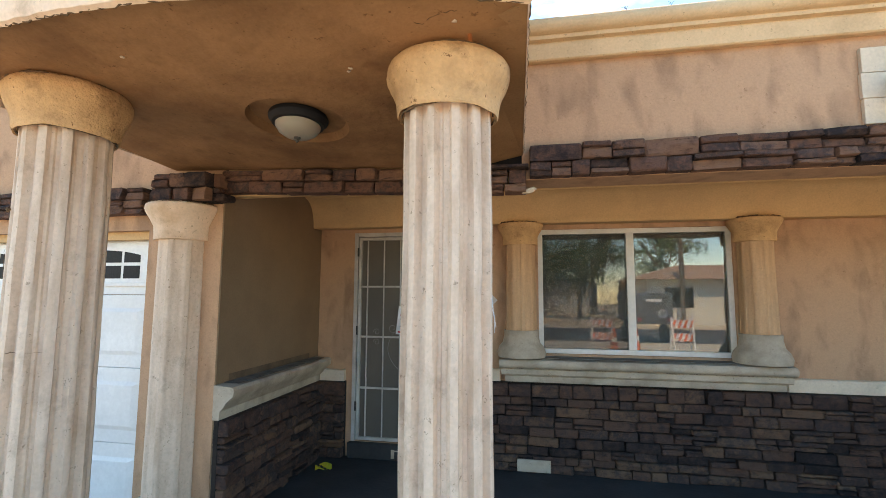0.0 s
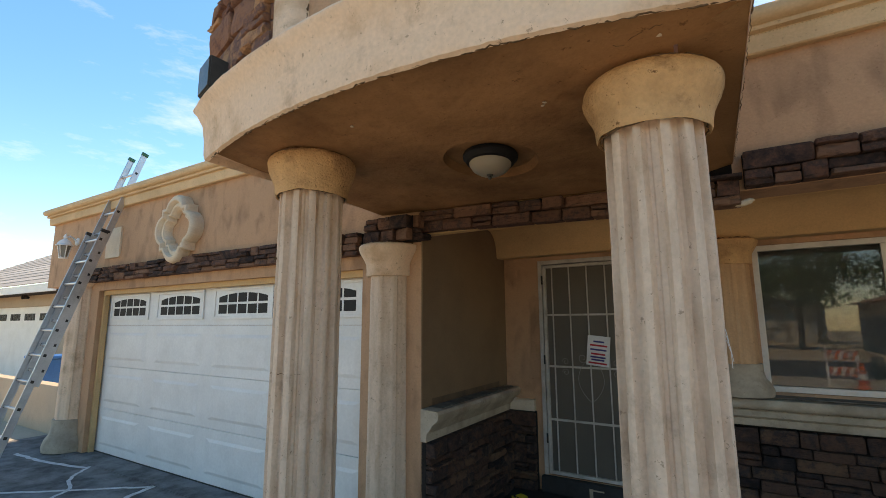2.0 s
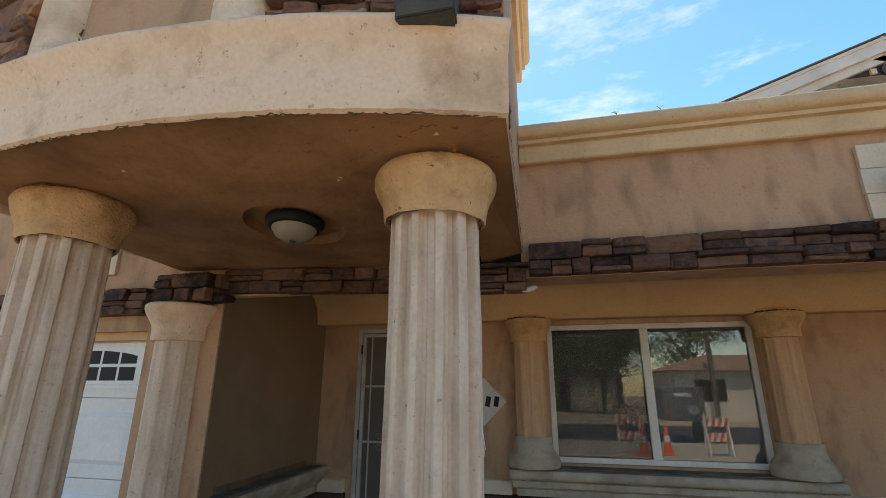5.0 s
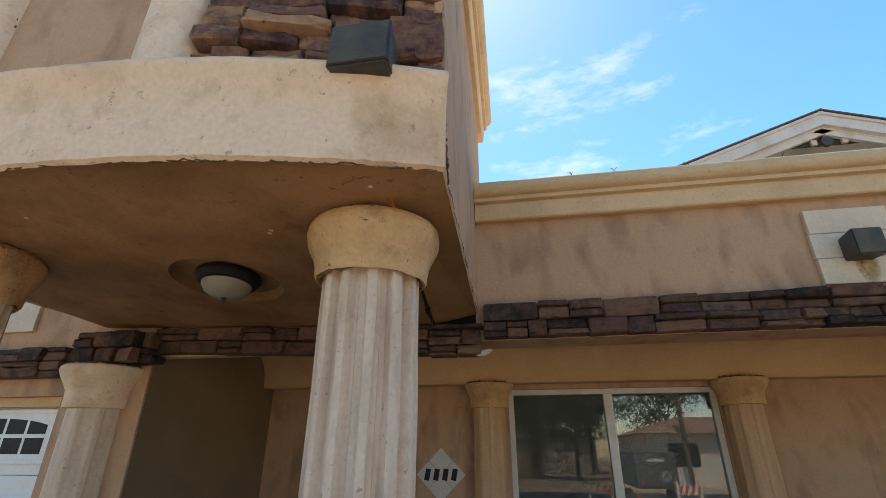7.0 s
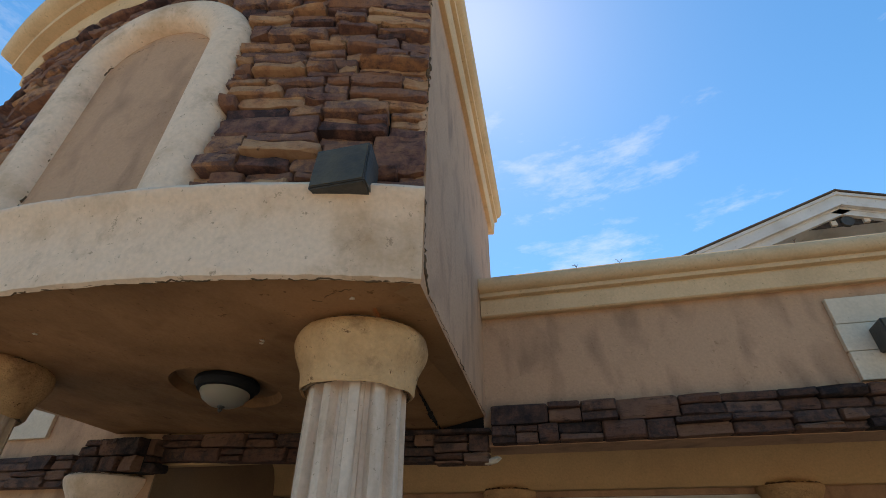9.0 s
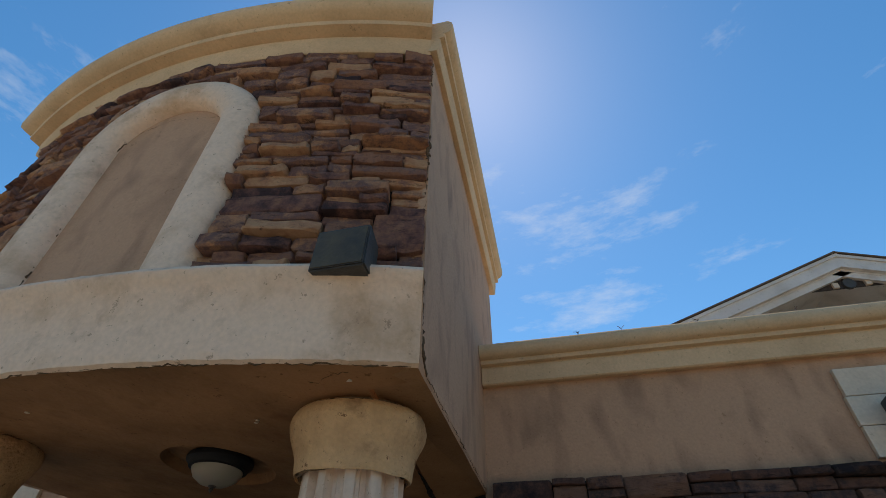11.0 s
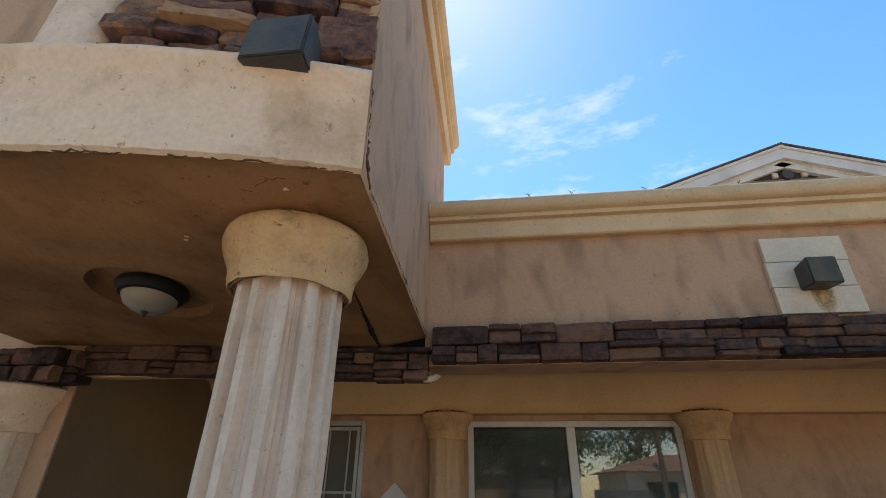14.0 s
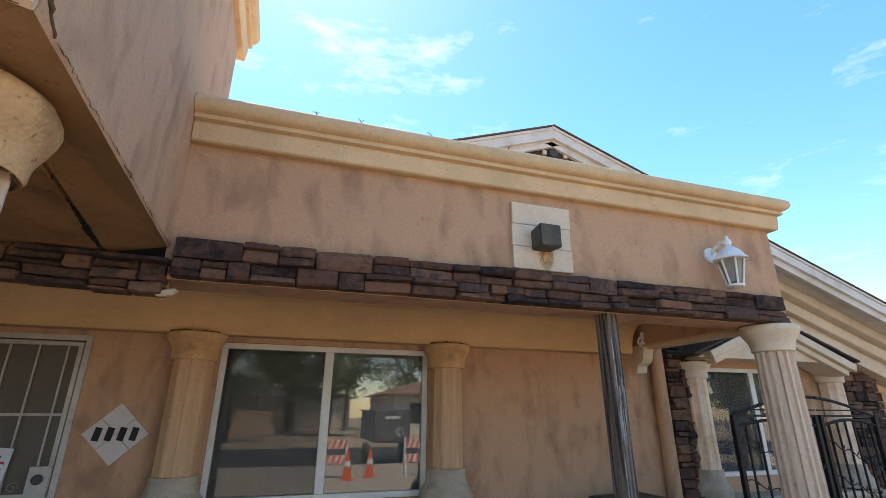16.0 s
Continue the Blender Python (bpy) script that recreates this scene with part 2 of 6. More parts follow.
ROOFSH = mat("grey_shingles", (0.42, 0.39, 0.36), (0.33, 0.31, 0.29), 0.92, 2.0, 60, 0.4, vary=0.12)
TILE_P = mat("plaque_tile", (0.62, 0.55, 0.50), (0.56, 0.49, 0.44), 0.6, 6, 50, 0.1)
INK = mat("black_ink", (0.015, 0.014, 0.013), None, 0.6)
RUST = mat("rust_stain", (0.42, 0.22, 0.07), (0.60, 0.44, 0.24), 0.9, 22, 60, 0.1)
rn, rl = RUST.node_tree.nodes, RUST.node_tree.links
rco = rn.new("ShaderNodeTexCoord")
rmp = rn.new("ShaderNodeMapping")
rmp.inputs["Scale"].default_value = (15.0, 0.0, 7.5)
rgr = rn.new("ShaderNodeTexGradient")
rgr.gradient_type = "SPHERICAL"
rno = rn.new("ShaderNodeTexNoise")
rno.inputs["Scale"].default_value, rno.inputs["Detail"].default_value = 40.0, 6.0
rmu = rn.new("ShaderNodeMath")
rmu.operation = "MULTIPLY"
rmr = rn.new("ShaderNodeMapRange")
rmr.inputs["From Min"].default_value, rmr.inputs["From Max"].default_value, rmr.inputs["To Max"].default_value = 0.05, 0.42, 0.8
rtr = rn.new("ShaderNodeBsdfTransparent")
rms = rn.new("ShaderNodeMixShader")
rl.new(rco.outputs["Object"], rmp.inputs["Vector"])
rl.new(rmp.outputs["Vector"], rgr.inputs["Vector"])
rl.new(rco.outputs["Object"], rno.inputs["Vector"])
rl.new(rgr.outputs["Fac"], rmu.inputs[0])
rl.new(rno.outputs["Fac"], rmu.inputs[1])
rl.new(rmu.outputs["Value"], rmr.inputs["Value"])
rl.new(rmr.outputs["Result"], rms.inputs["Fac"])
rl.new(rtr.outputs["BSDF"], rms.inputs[1])
rl.new(rn["Principled BSDF"].outputs["BSDF"], rms.inputs[2])
rl.new(rms.outputs["Shader"], rn["Material Output"].inputs["Surface"])
SCREEN = mat("door_screen", (0.135, 0.115, 0.09), (0.11, 0.095, 0.075), 0.6, 1.5, 200, 0.05, spec=0.4)
DOORPAINT = mat("grey_white_door_paint", (0.56, 0.53, 0.48), (0.42, 0.39, 0.34), 0.5, 5, 50, 0.1, spec=0.4, wear=0.6)
SCROLLM = mat("grey_scroll_iron", (0.30, 0.28, 0.25), (0.22, 0.20, 0.18), 0.5, 6, 40, 0.1)
TRAILERM = mat("grey_trailer_paint", (0.13, 0.135, 0.14), (0.09, 0.092, 0.095), 0.5, 4, 40, 0.1)
BLUEP = mat("blue_plastic", (0.02, 0.17, 0.48), None, 0.45, spec=0.5)
YELLOW = mat("yellow_paper", (0.72, 0.62, 0.05), (0.62, 0.52, 0.04), 0.7)
PAPER = mat("white_paper", (0.78, 0.77, 0.76), None, 0.7, bump=0)
REDINK = mat("red_ink", (0.55, 0.05, 0.06), None, 0.7, bump=0)
BLUEINK = mat("blue_ink", (0.08, 0.07, 0.22), None, 0.7, bump=0)
ORANGE = mat("orange_plastic", (0.85, 0.14, 0.03), None, 0.5, bump=0)
LEAF = mat("foliage", (0.10, 0.15, 0.06), (0.12, 0.17, 0.08), 0.7, 3, 20, 0)
BARK = mat("bark", (0.16, 0.12, 0.09), None, 0.9)
TERRA = mat("terracotta_roof", (0.36, 0.22, 0.15), (0.28, 0.17, 0.12), 0.9, 1.5, 20, 0.4)
NEIGH = mat("neighbour_stucco", (0.55, 0.42, 0.30), (0.48, 0.37, 0.27), 0.92, 1.5, 60, 0.2, wear=0.5)
PALEWALL = mat("cream_house_wall", (0.66, 0.60, 0.50), (0.60, 0.55, 0.46), 0.92, 1.5, 60, 0.2)
CURTAIN = mat("blind_fabric", (0.20, 0.20, 0.20), (0.15, 0.15, 0.15), 0.9, 3, 40, 0.1)


def glass_mat(name, tint, rough=0.004):
    """Window glass, its haze mixed in as grey-green diffuse: the room behind is dim, the street shows by reflection."""
    m = bpy.data.materials.new(name)
    m.use_nodes = True
    b = m.node_tree.nodes["Principled BSDF"]
    b.inputs["Base Color"].default_value = (*tint, 1)
    b.inputs["Roughness"].default_value = rough
    b.inputs["Transmission Weight"].default_value = 1.0
    b.inputs["IOR"].default_value = 1.95
    n, l = m.node_tree.nodes, m.node_tree.links
    veil = n.new("ShaderNodeBsdfDiffuse")
    veil.inputs["Color"].default_value = (0.34, 0.37, 0.33, 1)
    co, sp = n.new("ShaderNodeTexCoord"), n.new("ShaderNodeTexNoise")
    sp.inputs["Scale"].default_value, sp.inputs["Detail"].default_value = 2.2, 6.0
    mr = n.new("ShaderNodeMapRange")
    mr.inputs["From Min"].default_value, mr.inputs["From Max"].default_value = 0.3, 0.75
    mr.inputs["To Min"].default_value, mr.inputs["To Max"].default_value = 0.11, 0.22
    mix = n.new("ShaderNodeMixShader")
    l.new(co.outputs["Object"], sp.inputs["Vector"])
    l.new(sp.outputs["Fac"], mr.inputs["Value"])
    l.new(mr.outputs["Result"], mix.inputs["Fac"])
    l.new(b.outputs["BSDF"], mix.inputs[1])
    l.new(veil.outputs["BSDF"], mix.inputs[2])
    l.new(mix.outputs["Shader"], n["Material Output"].inputs["Surface"])
    return m


GLASS = glass_mat("window_glass", (0.75, 0.80, 0.78))
MESHY = bpy.data.materials.new("insect_mesh")
MESHY.use_nodes = True
mn, ml = MESHY.node_tree.nodes, MESHY.node_tree.links
mn["Principled BSDF"].inputs["Base Color"].default_value = (0.03, 0.032, 0.032, 1)
mn["Principled BSDF"].inputs["Roughness"].default_value = 0.7
tr_ = mn.new("ShaderNodeBsdfTransparent")
ms_ = mn.new("ShaderNodeMixShader")
ms_.inputs["Fac"].default_value = 0.82
ml.new(mn["Principled BSDF"].outputs["BSDF"], ms_.inputs[1])
ml.new(tr_.outputs["BSDF"], ms_.inputs[2])
ml.new(ms_.outputs["Shader"], mn["Material Output"].inputs["Surface"])
SHADE = bpy.data.materials.new("frosted_glass")
SHADE.use_nodes = True
SHADE.node_tree.nodes["Principled BSDF"].inputs["Base Color"].default_value = (0.32, 0.285, 0.225, 1)
SHADE.node_tree.nodes["Principled BSDF"].inputs["Roughness"].default_value = 0.35
SHADE.node_tree.nodes["Principled BSDF"].inputs["Subsurface Weight"].default_value = 0.2


LGLASS = mat("lantern_glass", (0.26, 0.235, 0.195), (0.20, 0.18, 0.15), 0.3, 6, 40, 0.05, spec=0.5)


# ---- mesh helpers ----
def finish(name, bm, material, parent=None, label="", smooth=False):
    me = bpy.data.meshes.new(name)
    bm.normal_update()
    bm.to_mesh(me)
    bm.free()
    if smooth:
        me.shade_smooth()
        me.set_sharp_from_angle(angle=radians(40))
    if material:
        me.materials.append(material)
    ob = new(name, me)
    if parent:
        ob.parent = parent
    if label:
        ob["label"] = label
    return ob


def part(name, bm, material, parent, label="", smooth=False):
    return finish(name, bm, material, parent, label, smooth)


def thing(name, label, category, group="", kind="", m=None):
    ob = new(name)
    if m is not None:
        ob.matrix_basis = m
    return tagged(ob, label, category, group, kind)


def structure(name, bm, material, label="", smooth=False):
    return tagged(finish(name, bm, material, None, label, smooth), kind="structure")


def box(bm, x0, x1, y0, y1, z0, z1, bevel=0.0, m=None):
    vs = bmesh.ops.create_cube(bm, size=1.0)["verts"]
    for v in vs:
        v.co = Vector((x0 + (v.co.x + 0.5) * (x1 - x0), y0 + (v.co.y + 0.5) * (y1 - y0), z0 + (v.co.z + 0.5) * (z1 - z0)))
    if bevel:
        es = list({e for v in vs for e in v.link_edges})
        r = bmesh.ops.bevel(bm, geom=es, offset=bevel, segments=2, affect="EDGES", profile=0.6)
        vs = list({v for f in r["faces"] for v in f.verts} | {v for v in vs if v.is_valid})
    if m is not None:
        for v in vs:
            v.co = m @ v.co
    return bm


def boxed(*a, bevel=0.0, m=None):
    return box(bmesh.new(), *a, bevel=bevel, m=m)


def lathe(prof, seg=32, flutes=0, depth=0.0, flute_z=None, arc=(0.0, 360.0), bm=None, origin=(0, 0, 0)):
    """Turned form from (radius, z) pairs; flutes cut round hollows between flute_z."""
    bm = bm or bmesh.new()
    full = arc[1] - arc[0] >= 360
    n = seg if full else seg + 1
    rings = []
    for r, z in prof:
        ring = []
        for i in range(n):
            a = radians(arc[0] + (arc[1] - arc[0]) * i / seg)
            rr = r
            if flutes and flute_z[0] - 1e-6 <= z <= flute_z[1] + 1e-6:
                k = (a * flutes / (2 * math.pi)) % 1.0
                e = min(1.0, max(0.0, (min(k, 1 - k) - 0.17) / 0.07))
                rr = r - depth * (e * e * (3 - 2 * e)) * (0.75 + 0.25 * math.sin(math.pi * k))
            ring.append(bm.verts.new((origin[0] + rr * math.cos(a), origin[1] + rr * math.sin(a), origin[2] + z)))
        rings.append(ring)
    for a, b in zip(rings, rings[1:]):
        for i in range(n if full else n - 1):
            j = (i + 1) % n
            bm.faces.new((a[i], a[j], b[j], b[i]))
    if prof[0][0] > 1e-4 and full:
        bm.faces.new(list(reversed(rings[0])))
    if prof[-1][0] > 1e-4 and full:
        bm.faces.new(rings[-1])
    return bm


def sweep(path, prof, closed=False, bm=None):
    """A moulding: prof is (out, z) pairs closed as a loop, carried along path of (x, y); out points to the right of the way."""
    bm = bm or bmesh.new()
    n = len(path)
    loops = []
    for i, p in enumerate(path):
        a = Vector(path[i - 1] if (i or closed) else path[i])
        c = Vector(path[(i + 1) % n] if (i < n - 1 or closed) else path[i])
        b = Vector(p)
        d1, d2 = (b - a), (c - b)
        d1 = d1.normalized() if d1.length > 1e-9 else d2.normalized()
        d2 = d2.normalized() if d2.length > 1e-9 else d1
        n1, n2 = Vector((d1.y, -d1.x)), Vector((d2.y, -d2.x))
        nm = (n1 + n2).normalized()
        k = 1.0 / max(0.3, nm.dot(n1))
        loops.append([bm.verts.new((b.x + nm.x * o * k, b.y + nm.y * o * k, z)) for o, z in prof])
    m = len(prof)
    for i in range(n if closed else n - 1):
        A, B = loops[i], loops[(i + 1) % n]
        for j in range(m):
            k = (j + 1) % m
            bm.faces.new((A[j], A[k], B[k], B[j]))
    if not closed:
        bm.faces.new(list(reversed(loops[0])))
        bm.faces.new(loops[-1])
    bmesh.ops.recalc_face_normals(bm, faces=bm.faces)
    return bm


def tube(points, r, seg=8, bm=None, closed=False):
    """A round bar along 3D points."""
    bm = bm or bmesh.new()
    pts = [Vector(p) for p in points]
    rs = r if isinstance(r, list) else [r] * len(pts)
    rings = []
    up = None
    for i, p in enumerate(pts):
        d = (pts[min(i + 1, len(pts) - 1)] - pts[max(i - 1, 0)]).normalized()
        ref = Vector((0, 0, 1)) if abs(d.z) < 0.9 else Vector((0, 1, 0))
        if up is not None:
            ref = up
        s = d.cross(ref).normalized()
        up = s.cross(d).normalized()
        rings.append([bm.verts.new(p + (s * math.cos(2 * math.pi * k / seg) + up * math.sin(2 * math.pi * k / seg)) * rs[i]) for k in range(seg)])
    for a, b in zip(rings, rings[1:]):
        for k in range(seg):
            j = (k + 1) % seg
            bm.faces.new((a[k], a[j], b[j], b[k]))
    bm.faces.new(list(reversed(rings[0])))
    bm.faces.new(rings[-1])
    return bm


def ragged(points, most, seed, seg=5, jig=0.003, freq=9.0):
    """An uneven crack or dirt seam along points: jagged, thick and thin by turns."""
    r = random.Random(seed)
    fine = []
    for a, b in zip(points, points[1:]):
        a, b = Vector(a), Vector(b)
        n = max(1, int((b - a).length / 0.012))
        fine += [a.lerp(b, k / n) + Vector((r.uniform(-jig, jig), r.uniform(-jig, jig), r.uniform(-jig, jig))) for k in range(n)]
    rr = [max(0.0003, most * (0.45 + 1.3 * noise.noise(p * freq + Vector((seed, 0, 0))) + r.uniform(-0.25, 0.25))) for p in fine]
    return tube(fine, rr, seg)


def wall_with_holes(x0, x1, z0, z1, y0, y1, holes):
    """An upright slab along x between y0 and y1 with rectangular openings (x0, x1, z0, z1) right through."""
    bm = bmesh.new()
    xs = sorted({x0, x1, *[h[0] for h in holes], *[h[1] for h in holes]})
    zs = sorted({z0, z1, *[h[2] for h in holes], *[h[3] for h in holes]})

    def solid(i, j):
        if not (0 <= i < len(xs) - 1 and 0 <= j < len(zs) - 1):
            return False
        cx, cz = (xs[i] + xs[i + 1]) / 2, (zs[j] + zs[j + 1]) / 2
        return not any(h[0] < cx < h[1] and h[2] < cz < h[3] for h in holes)

    vs = {}

    def V(x, y, z):
        k = (round(x, 5), round(y, 5), round(z, 5))
        if k not in vs:
            vs[k] = bm.verts.new((x, y, z))
        return vs[k]

    for i in range(len(xs) - 1):
        for j in range(len(zs) - 1):
            if not solid(i, j):
                continue
            a, b, c, d = xs[i], xs[i + 1], zs[j], zs[j + 1]
            bm.faces.new((V(a, y0, c), V(b, y0, c), V(b, y0, d), V(a, y0, d)))
            bm.faces.new((V(a, y1, c), V(a, y1, d), V(b, y1, d), V(b, y1, c)))
            if not solid(i - 1, j):
                bm.faces.new((V(a, y0, c), V(a, y0, d), V(a, y1, d), V(a, y1, c)))
            if not solid(i + 1, j):
                bm.faces.new((V(b, y0, c), V(b, y1, c), V(b, y1, d), V(b, y0, d)))
            if not solid(i, j - 1):
                bm.faces.new((V(a, y0, c), V(a, y1, c), V(b, y1, c), V(b, y0, c)))
            if not solid(i, j + 1):
                bm.faces.new((V(a, y0, d), V(b, y0, d), V(b, y1, d), V(a, y1, d)))
    return bm


# ---- ledge stones ----
rng = random.Random(7)


def stone_mesh(k, material, round_):
    """One split-faced block, unit size, its face towards -y; round_: how far its edges fall back."""
    r = random.Random(100 + k)
    bm = bmesh.new()
    us = [-0.5, -0.455, -0.16 + r.uniform(-0.12, 0.12), 0.18 + r.uniform(-0.12, 0.12), 0.455, 0.5]
    ws = [-0.5, -0.37, r.uniform(-0.15, 0.15), 0.37, 0.5]
    tilt, lean = r.uniform(-0.14, 0.14), r.uniform(-0.16, 0.16)
    top, foot, lft, rgt = (r.uniform(-0.07, 0.07) * round_ for _ in range(4))
    hump = [r.uniform(-0.05, 0.03) * round_ for _ in range(12)]
    grid = []
    for j, w in enumerate(ws):
        row = []
        for i, u in enumerate(us):
            rim_ = (i in (0, 5)) + (j in (0, 4))
            fall = (0.0, 0.20, 0.34)[rim_] * round_ + 0.04 * (1 - rim_ > 0) * (i in (1, 4) or j in (1, 3))
            y = -0.5 + fall + tilt * u + lean * w + r.uniform(-0.09, 0.09)
            uu = u + (lft if u < 0 else rgt) * w * 0.5 - (0.022 * round_ * (1 if u > 0 else -1) if rim_ == 2 else 0.0)
            ww = w + (top if w > 0 else foot) * u - (0.05 * round_ * (1 if w > 0 else -1) if rim_ == 2 else 0.0)
            if j in (0, 4):
                ww += hump[i + (6 if j else 0)] * (1 if j else -1)
            row.append(bm.verts.new((uu + r.uniform(-0.010, 0.008), y, ww)))
        grid.append(row)
    nx, nz = 5, 4
    for j in range(nz):
        for i in range(nx):
            bm.faces.new((grid[j][i], grid[j][i + 1], grid[j + 1][i + 1], grid[j + 1][i]))
    rim = [grid[0][i] for i in range(nx + 1)] + [grid[j][nx] for j in range(1, nz + 1)] + [grid[nz][i] for i in range(nx - 1, -1, -1)] + [grid[j][0] for j in range(nz - 1, 0, -1)]
    back = [bm.verts.new((v.co.x, 0.5, v.co.z)) for v in rim]
    for i in range(len(rim)):
        j = (i + 1) % len(rim)
        bm.faces.new((rim[i], back[i], back[j], rim[j]))
    bmesh.ops.recalc_face_normals(bm, faces=bm.faces)
    me = bpy.data.meshes.new("stone")
    bm.to_mesh(me)
    bm.free()
    me.shade_smooth()
    me.set_sharp_from_angle(angle=radians(22))
    me.materials.append(material)
    return me


SETS = {id(m): [stone_mesh(k, m, q) for k in range(26)] for m, q in ((STONE, 0.42), (STONE_T, 0.5), (STONE_D, 0.42))}


def set_stone(parent, material, place, u, w, z, h, gap, depth, skip=None):
    """One stone over the stretch u..u+w, z..z+h, cut back where skip says that the wall is open."""
    cu, cz = u + w / 2, z + h / 2
    if skip:
        n = 14
        free = [not skip(u + w * (q + 0.5) / n, cz) for q in range(n)]
        best, run = (0, 0), 0
        for q in range(n + 1):
            if q < n and free[q]:
                run += 1
            else:
                best, run = max(best, (run, q - run)), 0
        if best[0] * w / n < 0.03:
            return
        cu = u + w * best[1] / n + best[0] * w / n / 2
        w = best[0] * w / n
    d = rng.uniform(*depth)
    ob = new("stone", rng.choice(SETS[id(material)]))
    ob.parent = parent
    m = place(cu, cz) @ Matrix.Translation((0, -d / 2 + 0.02, 0)) @ pose(0, 0, 0, 0, rng.uniform(-0.8, 0.8), rng.uniform(-1.5, 1.5))
    ob.matrix_basis = m @ Matrix.Diagonal((max(0.02, w - gap), d + 0.04, max(0.012, h - gap), 1))


def lay_stones(parent, material, width, height, place, rows, lens, gap=0.008, depth=(0.045, 0.095), skip=None, split=0.3):
    """Courses of ledge stone over a width and height; place(u, z) gives the pose of a face point. rows: low and high course height."""
    z = 0.0
    while z < height - 0.015:
        h = rng.uniform(*rows)
        if height - z - h < rows[0] * 0.7:
            h = height - z
        u = 0.0
        while u < width - 0.01:
            w = rng.uniform(*lens)
            if width - u - w < lens[0] * 0.6:
                w = width - u
            if h > 0.06 and rng.random() < split:
                c = rng.uniform(0.35, 0.65)
                set_stone(parent, material, place, u, w, z, h * c, gap, depth, skip)
                set_stone(parent, material, place, u, w, z + h * c, h * (1 - c), gap, depth, skip)
            else:
                set_stone(parent, material, place, u, w, z, h, gap, depth, skip)
            u += w
        z += h


def lay_rubble(parent, material, width, height, place, gap, depth, skip):
    """Broken courses: wide lifts cut into short stretches, each with one to three courses of its own; thicker at the foot."""
    z = 0.0
    while z < height - 0.02:
        H = rng.uniform(0.13, 0.19)
        if height - z - H < 0.10:
            H = height - z
        u = 0.0
        while u < width - 0.01:
            W = rng.uniform(0.22, 0.58)
            if width - u - W < 0.12:
                W = width - u
            n = rng.choice((1, 2, 2, 3, 3) if z < 0.45 else (2, 3, 3, 3, 4))
            cuts = [rng.uniform(0.7, 1.3) for _ in range(n)]
            zz = z
            for c in cuts:
                h = H * c / sum(cuts)
                uu = u
                while uu < u + W - 0.01:
                    w = rng.uniform(0.12, 0.32) * (1.25 if h > 0.09 else 1.0)
                    if u + W - uu - w < 0.08:
                        w = u + W - uu
                    set_stone(parent, material, place, uu, w, zz, h, gap, depth, skip)
                    uu += w
                zz += h
            u += W
        z += H


# ---- setting ----
YB, YF = 4.55, 2.96            # porch wall and front wall faces
SOF, SAG = 2.566, 0.080        # portico soffit at its front, and its fall towards the house
bm = boxed(-90, 90, -90, 90, -0.6, -0.104)
tagged(structure("ground", bm, DIRT, "dry tan gravel yard ground"), category="ground")
tagged(structure("road", boxed(-90, 90, -16.5, -8.2, -0.5, -0.098), ASPHALT, "grey asphalt street"), category="road")
tagged(structure("pavement", boxed(-90, 90, -8.2, -6.4, -0.5, -0.02, bevel=0.02), CONCRETE, "pale concrete pavement with kerb"), category="pavement")
# Ground behind the camera made pale so that bounced sun fills the facade.
tagged(structure("bounce_drive", boxed(-9.4, -2.621, -6.4, 0.598, -0.3, -0.093), CONCRETE, "unseen concrete drive before the garage, kept pale to bounce sun"), category="driveway")
tagged(structure("walkway", boxed(-2.62, 9.0, -6.4, 0.598, -0.3, -0.002), CONCRETE, "concrete walk before the house, kept pale to bounce sun"), category="walkway")
tagged(structure("driveway", boxed(-9.4, -2.62, 0.6, 3.3, -0.3, -0.09), DRIVE, "dark stained concrete driveway with white painted joints"), category="driveway")
tagged(structure("side_drive", boxed(-16.0, -9.41, -6.4, 6.0, -0.3, -0.095), CONCRETE, "pale sunlit concrete drive"), category="driveway")
tagged(structure("floor", boxed(-2.61, 9.0, 0.6, 4.55, -0.3, 0.004), SLAB, "dark grey concrete porch slab"), category="floor")

DOOR = (-1.80, -0.815, 0.155, 2.245)
WIN = (0.065, 1.785, 1.062, 2.243)
WIN2 = (4.92, 6.34, 1.10, 2.20)
tagged(structure("wall_porch", wall_with_holes(-2.2, 4.42, 0.0, 2.75, YB, YB + 0.22, [DOOR, WIN]), STUCCO, "tan stucco porch wall"), category="wall")
tagged(structure("wall_wing", wall_with_holes(4.421, 9.5, 0.0, 2.45, YB, YB + 0.22, [WIN2]), STUCCO, "tan stucco wing wall"), category="wall")
GD = (-7.66, -2.80, -0.085, 2.08)
tagged(structure("wall_garage", wall_with_holes(-9.48, -2.191, -0.1, 3.395, YF, YF + 0.22, [GD, (-9.48, -8.42, -0.1, 2.19)]), STUCCO, "tan stucco garage front wall"), category="wall")
tagged(structure("wall_return", box(boxed(-2.40, -2.189, YF + 0.221, YB + 0.2, 0.0, 3.2), -2.1895, -2.18, YF + 0.003, YB - 0.002, 0.0, 2.9), STUCCO_SHADE, "olive stucco return wall of the porch, its shade put into the colour"), category="wall")
tagged(structure("wall_parapet_end", box(boxed(-9.48, -9.26, YF + 0.221, 9.0, 2.19, 3.395), -9.259, -8.64, YF + 0.221, 9.0, 2.19, 2.30), STUCCO, "tan stucco parapet end over the side passage"), category="wall")
tagged(structure("wall_garage_side", boxed(-8.64, -8.42, YF + 0.221, 9.0, -0.1, 3.0), STUCCO, "tan stucco side wall of the garage"), category="wall")
